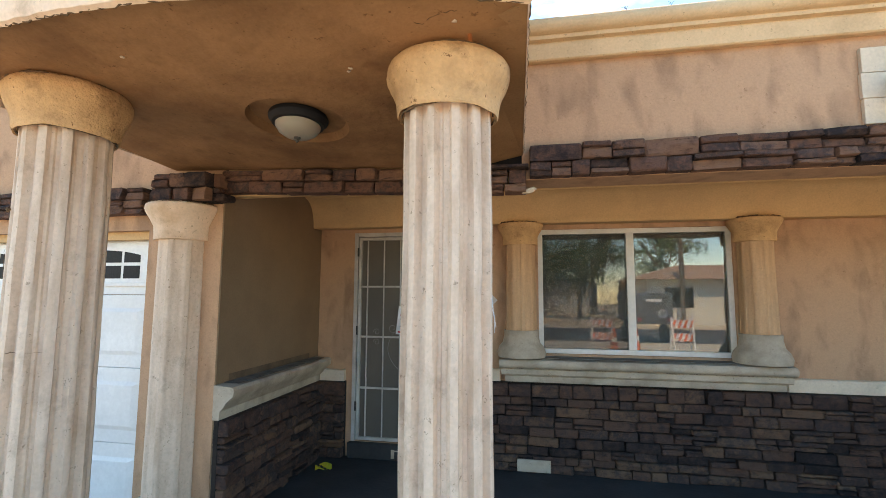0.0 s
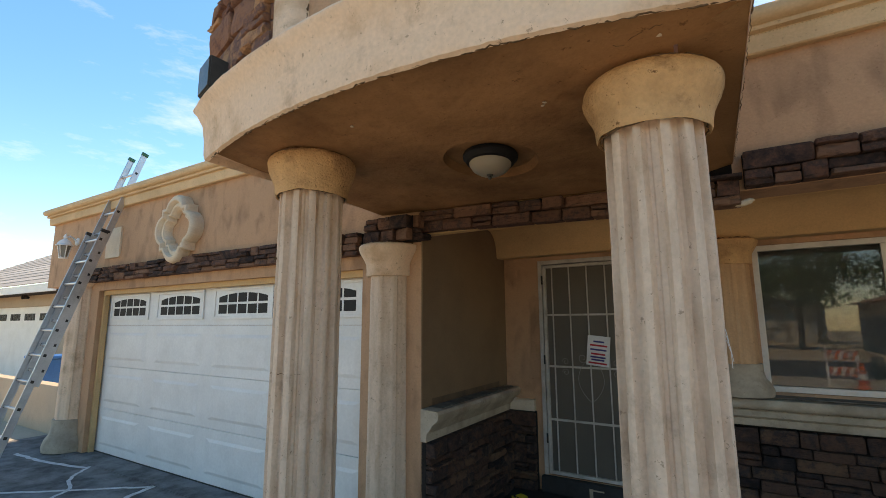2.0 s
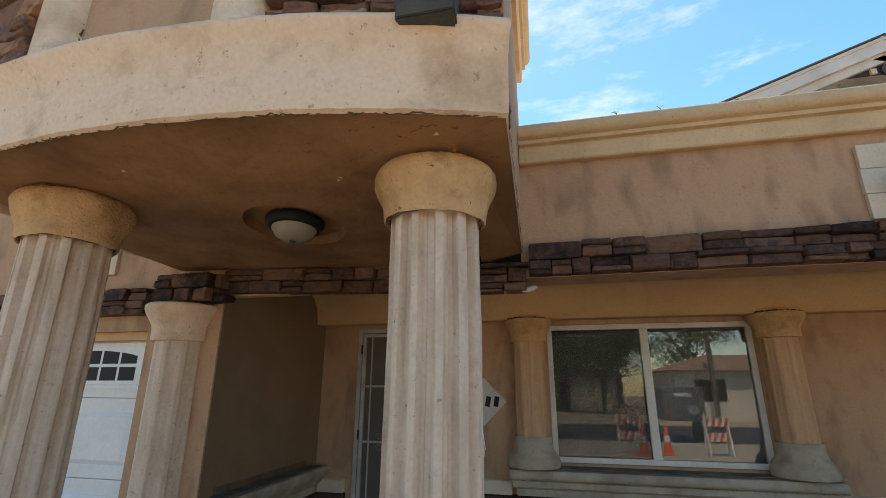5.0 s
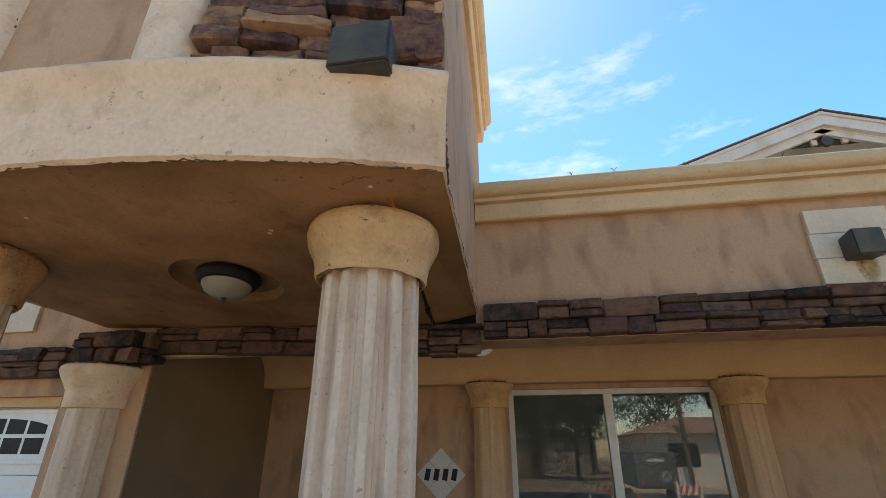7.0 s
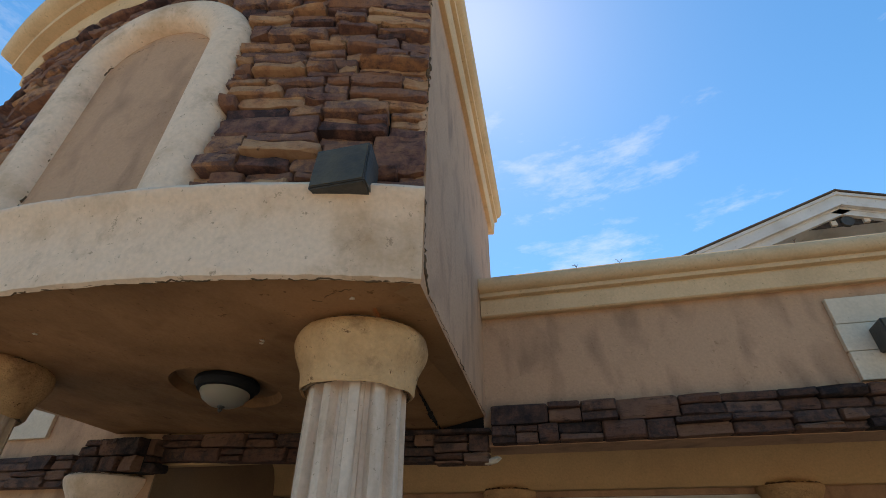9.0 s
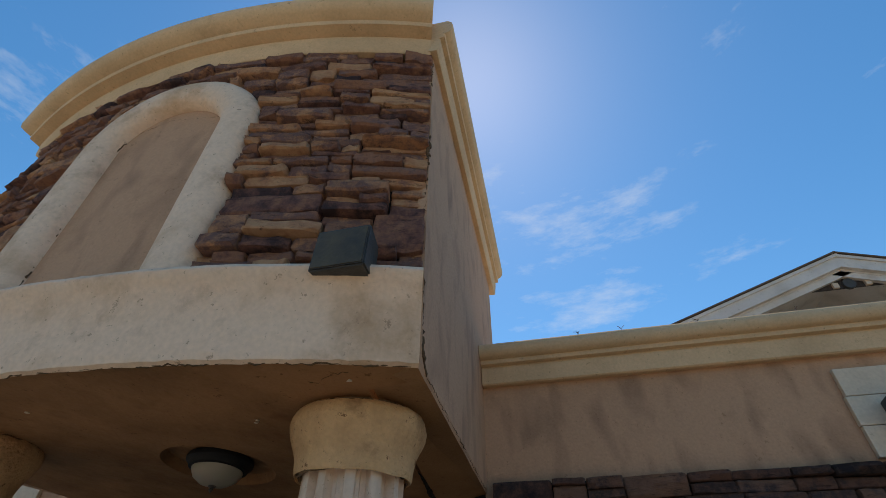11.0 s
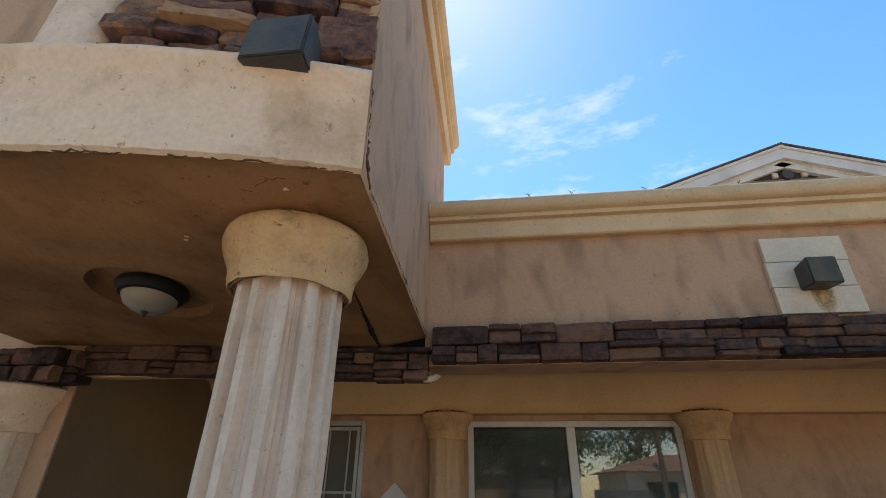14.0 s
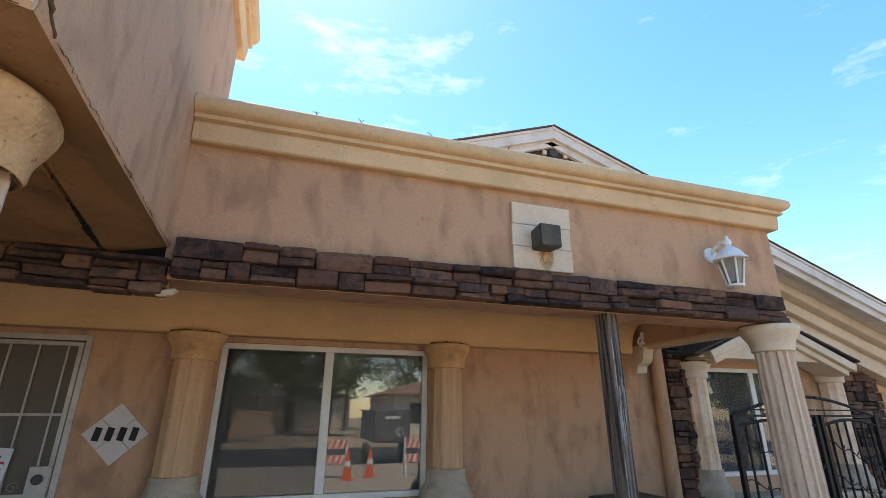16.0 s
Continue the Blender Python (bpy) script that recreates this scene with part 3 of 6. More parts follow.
tagged(structure("wall_parapet", boxed(-0.05, 4.14, YF, YF + 0.25, 2.345, 3.29), STUCCO, "weathered tan stucco parapet over the porch"), category="wall")
tagged(structure("wall_parapet_side", boxed(3.92, 4.14, YF + 0.251, 4.5, 2.36, 3.25), STUCCO, "tan stucco parapet return"), category="wall")
tagged(structure("trim_beam", boxed(3.90, 4.16, YF + 0.255, 4.49, 2.335, 2.358, bevel=0.004), CREAM, "cream board under the parapet return"), category="trim")
tagged(structure("ceiling_porch", boxed(-2.18, 4.17, YF + 0.252, YB + 0.2, 2.562, 2.66), GOLD, "gold painted porch soffit"), category="ceiling")
tagged(structure("roof_porch", boxed(-8.9, 4.15, YF + 0.26, 9.0, 3.0, 3.12), CONCRETE, "flat roof behind the parapet"), category="roof")
tagged(structure("wall_rear", boxed(-8.9, 9.5, 9.0, 9.2, -0.1, 3.0), STUCCO, "plain rear wall"), category="wall")

# cove along the porch wall under the ceiling
cove = [(0.0, 2.285), (0.185, 2.278), (0.195, 2.29)]
for i in range(1, 10):
    a = radians(90 * i / 9)
    cove.append((0.195 + 0.185 * (1 - math.cos(a)), 2.29 + 0.26 * math.sin(a)))
cove += [(0.39, 2.561), (0.0, 2.561)]
tagged(structure("trim_cove", sweep([(-2.179, YB), (3.85, YB)], cove), GOLD, "gold painted cove moulding under the porch ceiling", True), category="cornice")

# cornices along the parapets
COR = [(0.0, 3.112), (0.048, 3.108), (0.058, 3.116), (0.066, 3.212), (0.058, 3.218), (0.058, 3.225), (0.092, 3.230), (0.097, 3.248), (0.086, 3.254), (0.086, 3.261), (0.112, 3.266), (0.132, 3.282), (0.141, 3.308), (0.136, 3.336), (0.116, 3.357), (-0.26, 3.362), (-0.26, 3.29), (0.0, 3.29)]
tagged(structure("trim_cornice_right", sweep([(-0.03, YF), (4.14, YF), (4.14, 4.4)], COR), CREAM, "cream moulded parapet cornice", True), category="cornice")
tagged(structure("trim_cornice_garage", sweep([(-9.48, 8.9), (-9.48, YF), (-2.45, YF)], [(o, z + 0.105) for o, z in COR]), CREAM, "cream moulded garage cornice", True), category="cornice")

# ---- portico tower ----
CX, RAD = -1.345, 4.105
CY = 5.275


def arc_pts(r, x0, x1, n=28):
    return [(x0 + (x1 - x0) * i / n, CY - math.sqrt(r * r - (x0 + (x1 - x0) * i / n - CX) ** 2)) for i in range(n + 1)]


def side_foot(y):
    """Height of the foot of the tower's side wall."""
    return 2.552 - 0.030 * (y - 1.4)


tower = tagged(new("portico_tower"), "bowed portico tower with stone veneer, arched niche and cream mouldings", "portico")
front = arc_pts(RAD - 0.05, -2.59, 0.0, 28)
LX, LY, LR = -1.20, 2.19, 0.265      # recess round the lamp


def soff(y, x=-0.3):
    """Height of the soffit: it falls towards the house and rises a little towards the garage end."""
    return SOF - SAG * (y - 1.4) + 0.045 * max(0.0, -x - 0.8) * (0.3 + 0.45 * (y - 1.4))


bm = bmesh.new()
ring = front + [(0.0, 1.54), (-0.215, 1.58), (-0.315, 2.95), (-2.59, 2.95)]
lo = [bm.verts.new((x, y, soff(y, x))) for x, y in ring]
rec = [bm.verts.new((LX + LR * math.cos(2 * math.pi * k / 40), LY + LR * math.sin(2 * math.pi * k / 40), soff(LY + LR * math.sin(2 * math.pi * k / 40), LX + LR * math.cos(2 * math.pi * k / 40)))) for k in range(40)]
es = [bm.edges.new((lo[i], lo[(i + 1) % len(lo)])) for i in range(len(lo))] + [bm.edges.new((rec[k], rec[(k + 1) % 40])) for k in range(40)]
bmesh.ops.triangle_fill(bm, edges=es, use_beauty=True)
up = [bm.verts.new((LX + (v.co.x - LX) * 0.93, LY + (v.co.y - LY) * 0.93, v.co.z + 0.045)) for v in rec]
for k in range(40):
    bm.faces.new((rec[k], rec[(k + 1) % 40], up[(k + 1) % 40], up[k]))
bm.faces.new(up)
hi = [bm.verts.new((x, y, SOF + 0.25)) for x, y in ring]
bm.faces.new(hi)
for i in range(len(ring)):
    j = (i + 1) % len(ring)
    bm.faces.new((lo[i], lo[j], hi[j], hi[i]))
bmesh.ops.recalc_face_normals(bm, faces=bm.faces)
soffit = part("soffit", bm, SOFFIT, tower, "brown stained stucco soffit, deepened for underside shade")
bm = bmesh.new()
v = [bm.verts.new(p) for p in ((-0.20, 1.56, soff(1.56) + 0.010), (0.002, 1.43, side_foot(1.43) + 0.002), (-0.045, 2.955, side_foot(2.955) + 0.002), (-0.30, 2.955, soff(2.955) + 0.010))]
bm.faces.new(v)
ext = bmesh.ops.extrude_face_region(bm, geom=bm.faces[:])
for gg in ext["geom"]:
    if isinstance(gg, bmesh.types.BMVert):
        gg.co.z += 0.012
bmesh.ops.recalc_face_normals(bm, faces=bm.faces)
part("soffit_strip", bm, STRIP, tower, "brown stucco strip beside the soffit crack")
FAS = [(0.0, 2.555), (0.010, 2.541), (0.028, 2.549), (0.034, 2.575), (0.038, 2.66), (0.050, 2.75), (0.078, 2.812), (0.096, 2.832), (0.102, 2.850), (0.092, 2.868), (0.06, 2.878), (-0.10, 2.882), (-0.10, 2.62), (-0.004, 2.58)]
fpath = [(-2.60, 2.90)] + arc_pts(RAD - 0.04, -2.60, 0.006, 90)
bm = sweep(fpath, FAS)
for v in bm.verts:
    q = noise.noise(v.co * 4.0) * 0.006 + noise.noise(v.co * 23.0) * 0.004
    v.co.y += q
    if v.co.z < 2.57:
        v.co.z += noise.noise(v.co * 30.0) * 0.0045 + noise.noise(v.co * 4.0) * 0.005
part("fascia", bm, FASCIA, tower, "cream weathered curved fascia with a chipped lower edge", True)
bm = bmesh.new()
n_ = 26
lo_ = []
for i in range(n_ + 1):
    y = 1.445 + 2.31 * i / n_
    x = 0.011 - 0.0305 * (y - 1.405)
    w_ = 0.006 * noise.noise(Vector((0, y * 9, 3)))
    zb = side_foot(min(y, 2.96)) - 0.002 + 0.004 * noise.noise(Vector((5, y * 14, 0)))
    lo_.append([bm.verts.new(p) for p in ((x - 0.04, y, zb + 0.10), (x - 0.007 + w_ * 0.5, y, zb), (x, y, zb + 0.02), (x, y, 4.70), (x - 0.04, y, 4.70))])
for A, B in zip(lo_, lo_[1:]):
    for k in range(5):
        bm.faces.new((A[k], A[(k + 1) % 5], B[(k + 1) % 5], B[k]))
bm.faces.new(list(reversed(lo_[0])))
bm.faces.new(lo_[-1])
bmesh.ops.recalc_face_normals(bm, faces=bm.faces)
part("side_wall", bm, STUCCO, tower, "cracked tan stucco side wall")
bm = boxed(-2.70, -2.60, 1.52, 3.40, 2.60, 4.62, bevel=0.012)
part("side_wall", bm, STUCCO, tower)
# the curved backing with the niche panel in it
RW = RAD - 0.08
bm = sweep(arc_pts(RW, -2.68, -0.06, 40), [(0.0, 2.80), (0.0, 4.55), (-0.12, 4.55), (-0.12, 2.80)])
part("backing", bm, GROUT, tower, "dark mortar backing", True)
bm = sweep([(-2.60, 3.34), (-0.12, 3.34)], [(0, 2.8), (0, 4.6), (-0.1, 4.6), (-0.1, 2.8)])
part("rear_wall", bm, STUCCO, tower)
TCOR = [(0.0, 4.44), (0.05, 4.436), (0.062, 4.448), (0.078, 4.558), (0.070, 4.564), (0.070, 4.572), (0.112, 4.578), (0.118, 4.604), (0.108, 4.610), (0.108, 4.618), (0.150, 4.632), (0.176, 4.662), (0.184, 4.700), (0.172, 4.742), (0.14, 4.768), (-0.2, 4.772), (-0.2, 4.44)]
bm = sweep([(-2.80, 3.62)] + arc_pts(RW + 0.015, -2.80, -0.015, 44), [(o * 1.28 if o > 0.1 else o, 4.44 + (z - 4.44) * 1.05) for o, z in TCOR])
part("cornice", bm, CREAM, tower, "cream curved crown cornice", True)
bm = sweep([(0.005, 1.395), (-0.066, 3.90)], [(o * 0.72 if o > 0 else o * 0.5, z + 0.012) for o, z in TCOR])
part("cornice", bm, CREAM, tower, "", True)


def on_bow(x, z, out=0.0):
    """A point on the tower's bowed face, out metres before it."""
    r = RW + out
    th = math.asin((x - CX) / RW)
    return Vector((CX + r * math.sin(th), CY - r * math.cos(th), z))


NX, NH, NZ = -1.34, 0.315, 3.83       # niche: middle, half width of the panel, spring height
bm = bmesh.new()
PH = NH + 0.04
npth = [(NX - PH, 2.82)] + [(NX - PH * math.cos(radians(a)), NZ + 0.31 * math.sin(radians(a))) for a in range(0, 181, 12)] + [(NX + PH, 2.82)]
fr = [bm.verts.new(on_bow(x, z, 0.012)) for x, z in npth]
mid = [bm.verts.new(on_bow(NX, min(z, NZ), 0.012)) for x, z in npth]
for i in range(len(npth) - 1):
    if (mid[i].co - mid[i + 1].co).length > 1e-6:
        bm.faces.new((fr[i], fr[i + 1], mid[i + 1], mid[i]))
    else:
        bm.faces.new((fr[i], fr[i + 1], mid[i]))
bmesh.ops.recalc_face_normals(bm, faces=bm.faces)
ex = bmesh.ops.extrude_face_region(bm, geom=bm.faces[:])
for v in ex["geom"]:
    if isinstance(v, bmesh.types.BMVert):
        v.co.y += 0.03
part("niche_panel", bm, STUCCO, tower, "tan stucco niche panel")
# rounded arch surround
bm = bmesh.new()
MH = NH + 0.10
spth = [(NX - MH, 2.86 + 0.97 * i / 10) for i in range(11)] + [(NX - MH * math.cos(radians(a)), NZ + (MH * 0.88) * math.sin(radians(a))) for a in range(8, 180, 8)] + [(NX + MH, NZ - 0.97 * i / 10) for i in range(11)]
loops = []
for i, (x, z) in enumerate(spth):
    a, c = spth[max(i - 1, 0)], spth[min(i + 1, len(spth) - 1)]
    d = Vector((c[0] - a[0], c[1] - a[1])).normalized()
    nrm = Vector((-d.y, d.x))
    lp = []
    for k in range(9):
        t = math.pi * k / 8
        s, o = 0.105 * math.cos(t), 0.10 * math.sin(t) ** 0.8
        lp.append(bm.verts.new(on_bow(x + nrm.x * s, z + nrm.y * s, o)))
    loops.append(lp)
for A, B in zip(loops, loops[1:]):
    for k in range(8):
        bm.faces.new((A[k], A[k + 1], B[k + 1], B[k]))
bmesh.ops.recalc_face_normals(bm, faces=bm.faces)
part("niche_surround", bm, FASCIA, tower, "rounded cream arch moulding", True)
IH = MH - 0.098
part("niche_seam", ragged([on_bow(NX - IH, z, 0.016) for z in (2.90, 3.2, 3.5, NZ)] + [on_bow(NX - IH * math.cos(radians(a)), NZ + 0.275 * math.sin(radians(a)), 0.016) for a in range(10, 180, 10)] + [on_bow(NX + IH, z, 0.016) for z in (NZ, 3.5)], 0.0042, 41, jig=0.004), DIRTLINE, tower, "crumbling dirty seam round the niche panel")
part("crack", ragged([on_bow(NX - 0.24, 3.99, 0.0125), on_bow(NX - 0.05, 4.035, 0.0125), on_bow(NX + 0.26, 3.98, 0.0125)], 0.0028, 43, jig=0.002), DIRTLINE, tower, "hairline crack across the niche head")


# ---- columns ----
def big_column(x, y, top, low, seed):
    """Fluted shaft under a squat bulging capital that reaches from low to the soffit at top."""
    ob = thing("portico_column", "fluted cream concrete column with a flared stucco capital", "column", "portico columns", m=pose(x, y, 0, 0, 0, 4))
    zs = [0.02 + (low + 0.02) * t / 44 for t in range(45)]
    bm = bmesh.new()
    seg, nf = 168, 12
    cr = random.Random(seed)
    wide = [cr.uniform(0.42, 0.58) for _ in range(nf)]
    deep = [cr.uniform(0.85, 1.2) for _ in range(nf)]
    rings = []
    for z in zs:
        ring = []
        base = 0.187 - 0.010 * z / 2.3
        for i in range(seg):
            k = i / seg * nf
            f, u = int(k) % nf, k % 1.0
            u += 0.05 * noise.noise(Vector((f * 3.7 + seed, z * 1.6, 0)))
            h = wide[f] / 2
            d = abs(u - 0.5)
            ridge = 1.0 if d < h * 0.8 else max(0.0, 1 - (d - h * 0.8) / 0.055)
            hollow = 1 - min(1.0, max(0.0, (d - h) / (0.5 - h + 1e-6))) * 0.35
            r = base - 0.031 * deep[f] * (1 - ridge) * (1.35 - 0.35 * hollow) - 0.004 * (d / h) ** 2 * ridge
            a = 2 * math.pi * i / seg
            r += 0.0022 * noise.noise(Vector((math.cos(a) * 5 + seed, math.sin(a) * 5, z * 5)))
            sway = noise.noise(Vector((seed * 3.0, 0, z * 1.3))) * 0.006
            ring.append(bm.verts.new((r * math.cos(a) + sway, r * math.sin(a), z)))
        rings.append(ring)
    for A, B in zip(rings, rings[1:]):
        for i in range(seg):
            j = (i + 1) % seg
            bm.faces.new((A[i], A[j], B[j], B[i]))
    bm.faces.new(list(reversed(rings[0])))
    part("shaft", bm, COLUMN, ob, "fluted shaft with fine cracks", True)
    h = top - low
    cap = [(0.160, low + 0.03), (0.190, low - 0.004), (0.199, low - 0.010), (0.205, low + 0.002)]
    cap += [(r, low + h * q) for q, r in ((0.10, 0.206), (0.2, 0.209), (0.3, 0.215), (0.42, 0.226), (0.54, 0.238), (0.66, 0.248), (0.76, 0.252), (0.86, 0.249), (0.94, 0.240), (0.985, 0.228), (1.01, 0.20))]
    bm = lathe(cap, 72)
    for v in bm.verts:
        p = v.co + Vector((x * 2, 0, 0))
        k = noise.noise(p * 6.0) * 0.016 + noise.noise(p * 19.0) * 0.009 + noise.noise(p * 48.0) * 0.004
        v.co.x *= 1 + k * 1.5
        v.co.y *= 1 + k * 1.5
        if v.co.z < low + 0.006:
            v.co.z += noise.noise(p * 11.0) * 0.012
    part("capital", bm, CAPITAL, ob, "rough gold stucco capital", True)
    part("joint_line", ragged([(0.236 * math.cos(radians(a)), 0.236 * math.sin(radians(a)), top - 0.010) for a in range(0, 361, 6)], 0.0075, int(-x * 10)), DIRTLINE, ob, "dirty joint under the soffit")
    part("neck_line", ragged([(0.188 * math.cos(radians(a)), 0.188 * math.sin(radians(a)), low - 0.006) for a in range(0, 361, 5)], 0.006, seed), DIRTLINE, ob, "ragged dark line under the capital lip")
    if x < -1:
        jr_ = random.Random(int(-x * 100))
        part("hairline_crack", ragged([(0.176 * math.cos(radians(a)), 0.176 * math.sin(radians(a)), 1.36 + jr_.uniform(-0.005, 0.005)) for a in range(235, 330, 5)], 0.0016, 4), DIRTLINE, ob)
        part("chip", ragged([(0.183 * math.cos(radians(a)), 0.183 * math.sin(radians(a)), z) for a, z in ((232, 1.98), (233, 1.95))], 0.010, 9), DIRTLINE, ob, "dark chip in the arris")
        part("chip", ragged([(0.181 * math.cos(radians(a)), 0.181 * math.sin(radians(a)), z) for a, z in ((228, 1.80), (230, 1.74), (227, 1.71), (229, 1.66))], 0.004, 12), DIRTLINE, ob)
    return ob


big_column(-0.325, 1.795, soff(1.795), 2.323, 3)
big_column(-2.15, 1.765, soff(1.765, -2.15), 2.345, 5)

# ---- lamp in the portico ceiling ----
lamp = thing("ceiling_light", "dark bronze flush ceiling light with a frosted bowl", "lamp", m=pose(LX, LY, soff(LY, LX) + 0.034, -math.degrees(math.atan(SAG))) @ Matrix.Scale(0.94, 4))
part("pan", lathe([(0.0, 0.008), (0.160, 0.0), (0.165, -0.012), (0.163, -0.024), (0.148, -0.036), (0.142, -0.052), (0.128, -0.056), (0.12, -0.056), (0.0, -0.04)], 40), IRON, lamp, "dark bronze pan", True)
part("bowl", lathe([(0.125, -0.05), (0.123, -0.066), (0.105, -0.095), (0.072, -0.117), (0.03, -0.127), (0.0, -0.128)], 40), SHADE, lamp, "frosted glass bowl", True)
part("finial", lathe([(0.0, -0.118), (0.022, -0.120), (0.018, -0.132), (0.008, -0.138), (0.012, -0.146), (0.0, -0.16)], 16), BRONZE, lamp, "bronze finial", True)


# ---- window columns, sills ----
def window_column(x, y, z0, z1, w=0.17, group="window columns", name="window_column", label="gold stucco half column beside the window", neck=0.16, base=0.20, body=None, capm=None, flutes=9):
    ob = thing(name, label, "column", group, m=pose(x, y, 0))
    zt = z1 - neck
    cap = [(w * 0.80, zt - 0.012), (w * 0.97, zt - 0.01), (w * 0.985, zt), (w * 0.985, zt + neck * 0.18), (w * 1.00, zt + neck * 0.36), (w * 1.12, zt + neck * 0.55), (w * 1.25, zt + neck * 0.72), (w * 1.31, zt + neck * 0.85), (w * 1.30, zt + neck * 0.94), (w * 1.20, zt + neck)]
    part("capital", lathe(cap, 28), capm or CAPITAL, ob, "", True)
    sh = [(w * 0.87, z0 + base - 0.02)] + [(w * (0.87 - 0.04 * k / 6), z0 + base + (zt - z0 - base) * k / 6) for k in range(7)]
    part("shaft", lathe(sh, 96, flutes, w * 0.055, (0, 9)), body or WCOL, ob, "", True)
    bs = [(w * 1.05, z0), (w * 1.32, z0 + base * 0.02), (w * 1.36, z0 + base * 0.18), (w * 1.26, z0 + base * 0.38), (w * 1.05, z0 + base * 0.55), (w * 0.97, z0 + base * 0.8), (w * 0.98, z0 + base)]
    part("base", lathe(bs, 28), SILLPAINT, ob, "", True)
    part("cap_edge", ragged([(w * 1.225 * math.cos(radians(a)), w * 1.225 * math.sin(radians(a)), z1 - 0.004) for a in range(182, 359, 8)], 0.008, 3), DIRTLINE, ob, "dirty top edge")
    return ob


window_column(-0.10, YB - 0.085, 1.037, 2.288, 0.165, neck=0.195, base=0.25)
window_column(1.925, YB - 0.085, 1.037, 2.288, 0.165, neck=0.195, base=0.25)
sill = thing("window_ledge", "grey cream moulded ledge under the window", "ledge")


def ledge_tiers(ob, x0, x1, z):
    """Three stacked mouldings with rounded noses, each set back under the one above."""
    for nm, e, prof in (("lower_moulding", 0.05, [(0.0, 0.0), (0.125, 0.0), (0.132, 0.012), (0.140, 0.055), (0.128, 0.066), (0.0, 0.066)]),
                        ("middle_moulding", 0.015, [(0.0, 0.067), (0.165, 0.067), (0.178, 0.078), (0.182, 0.118), (0.172, 0.130), (0.0, 0.130)]),
                        ("shelf", 0.0, [(0.0, 0.131), (0.200, 0.131), (0.222, 0.140), (0.238, 0.165), (0.236, 0.190), (0.218, 0.210), (0.0, 0.222)])):
        part(nm, sweep([(x0 + e, YB), (x1 - e, YB)], [(o, z + h) for o, h in prof]), SILLPAINT, ob, "worn grey shelf" if nm == "shelf" else "", True)
    part("soot", ragged([(x0 + 0.04, YB - 0.183, z + 0.1305), (x1 - 0.04, YB - 0.183, z + 0.1305)], 0.0035, 31), DIRTLINE, ob, "dirt in the joint")


ledge_tiers(sill, -0.30, 2.13, 0.815)
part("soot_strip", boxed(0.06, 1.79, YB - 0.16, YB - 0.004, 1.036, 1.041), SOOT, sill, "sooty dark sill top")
for i, (a, b, z) in enumerate(((-2.14, -1.87, 0.74), (-0.80, -0.301, 0.80), (2.131, 4.40, 0.80))):
    tagged(structure(f"trim_rail_{i + 1}", sweep([(a, YB), (b, YB)], [(0.0, z), (0.05, z), (0.055, z + 0.095), (0.045, z + 0.108), (0.0, z + 0.112)]), PALE, "pale band over the stone wainscot", True), category="trim")
LEDGE = [(0.0, 0.74), (0.05, 0.74), (0.055, 0.80), (0.085, 0.83), (0.10, 0.86), (0.15, 0.90), (0.16, 0.945), (0.145, 0.965), (0.0, 0.975)]
ledge = thing("wall_ledge", "pale moulded ledge with soot stains along the return wall", "ledge")
part("moulding", sweep([(-2.18, YB - 0.02), (-2.18, YF - 0.02)], [(-o, z) for o, z in LEDGE]), SILLPAINT, ledge, "", True)
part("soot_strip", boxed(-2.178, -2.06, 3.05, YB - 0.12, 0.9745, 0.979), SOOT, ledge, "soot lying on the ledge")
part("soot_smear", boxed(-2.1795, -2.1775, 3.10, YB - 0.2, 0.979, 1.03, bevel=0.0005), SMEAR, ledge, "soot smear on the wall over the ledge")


# ---- windows ----
def sliding_window(name, x0, x1, z0, z1, y, label):
    ob = tagged(new(name), label, "window", kind="structure")
    f = 0.045
    bm = bmesh.new()
    box(bm, x0, x1, y, y + 0.07, z0, z0 + f, 0.004)
    box(bm, x0, x1, y, y + 0.07, z1 - f, z1, 0.004)
    box(bm, x0, x0 + f, y + 0.001, y + 0.069, z0 + f, z1 - f, 0.004)
    box(bm, x1 - f, x1, y + 0.001, y + 0.069, z0 + f, z1 - f, 0.004)
    part("window_frame", bm, VINYL, ob, "white vinyl frame")
    xm = (x0 + x1) / 2 - 0.01
    bm = boxed(xm - 0.035, xm + 0.035, y + 0.005, y + 0.05, z0 + f, z1 - f, bevel=0.004)
    part("mullion", bm, VINYL, ob)
    bm = boxed(x0 + f, xm - 0.035, y + 0.04, y + 0.046, z0 + f, z1 - f)
    a = part("pane", bm, GLASS, ob, "dark reflecting pane")
    bm = boxed(xm + 0.035, x1 - f, y + 0.025, y + 0.031, z0 + f, z1 - f)
    b = part("pane", bm, GLASS, ob)
    part("insect_screen", boxed(x0 + f, xm - 0.035, y + 0.018, y + 0.019, z0 + f, z1 - f), MESHY, ob, "dark insect screen")
    bm = boxed(xm - 0.06, xm - 0.038, y + 0.01, y + 0.03, z0 + 0.25, z0 + 0.33, bevel=0.004)
    part("latch", bm, BLACKM, ob, "small dark latch")
    return ob


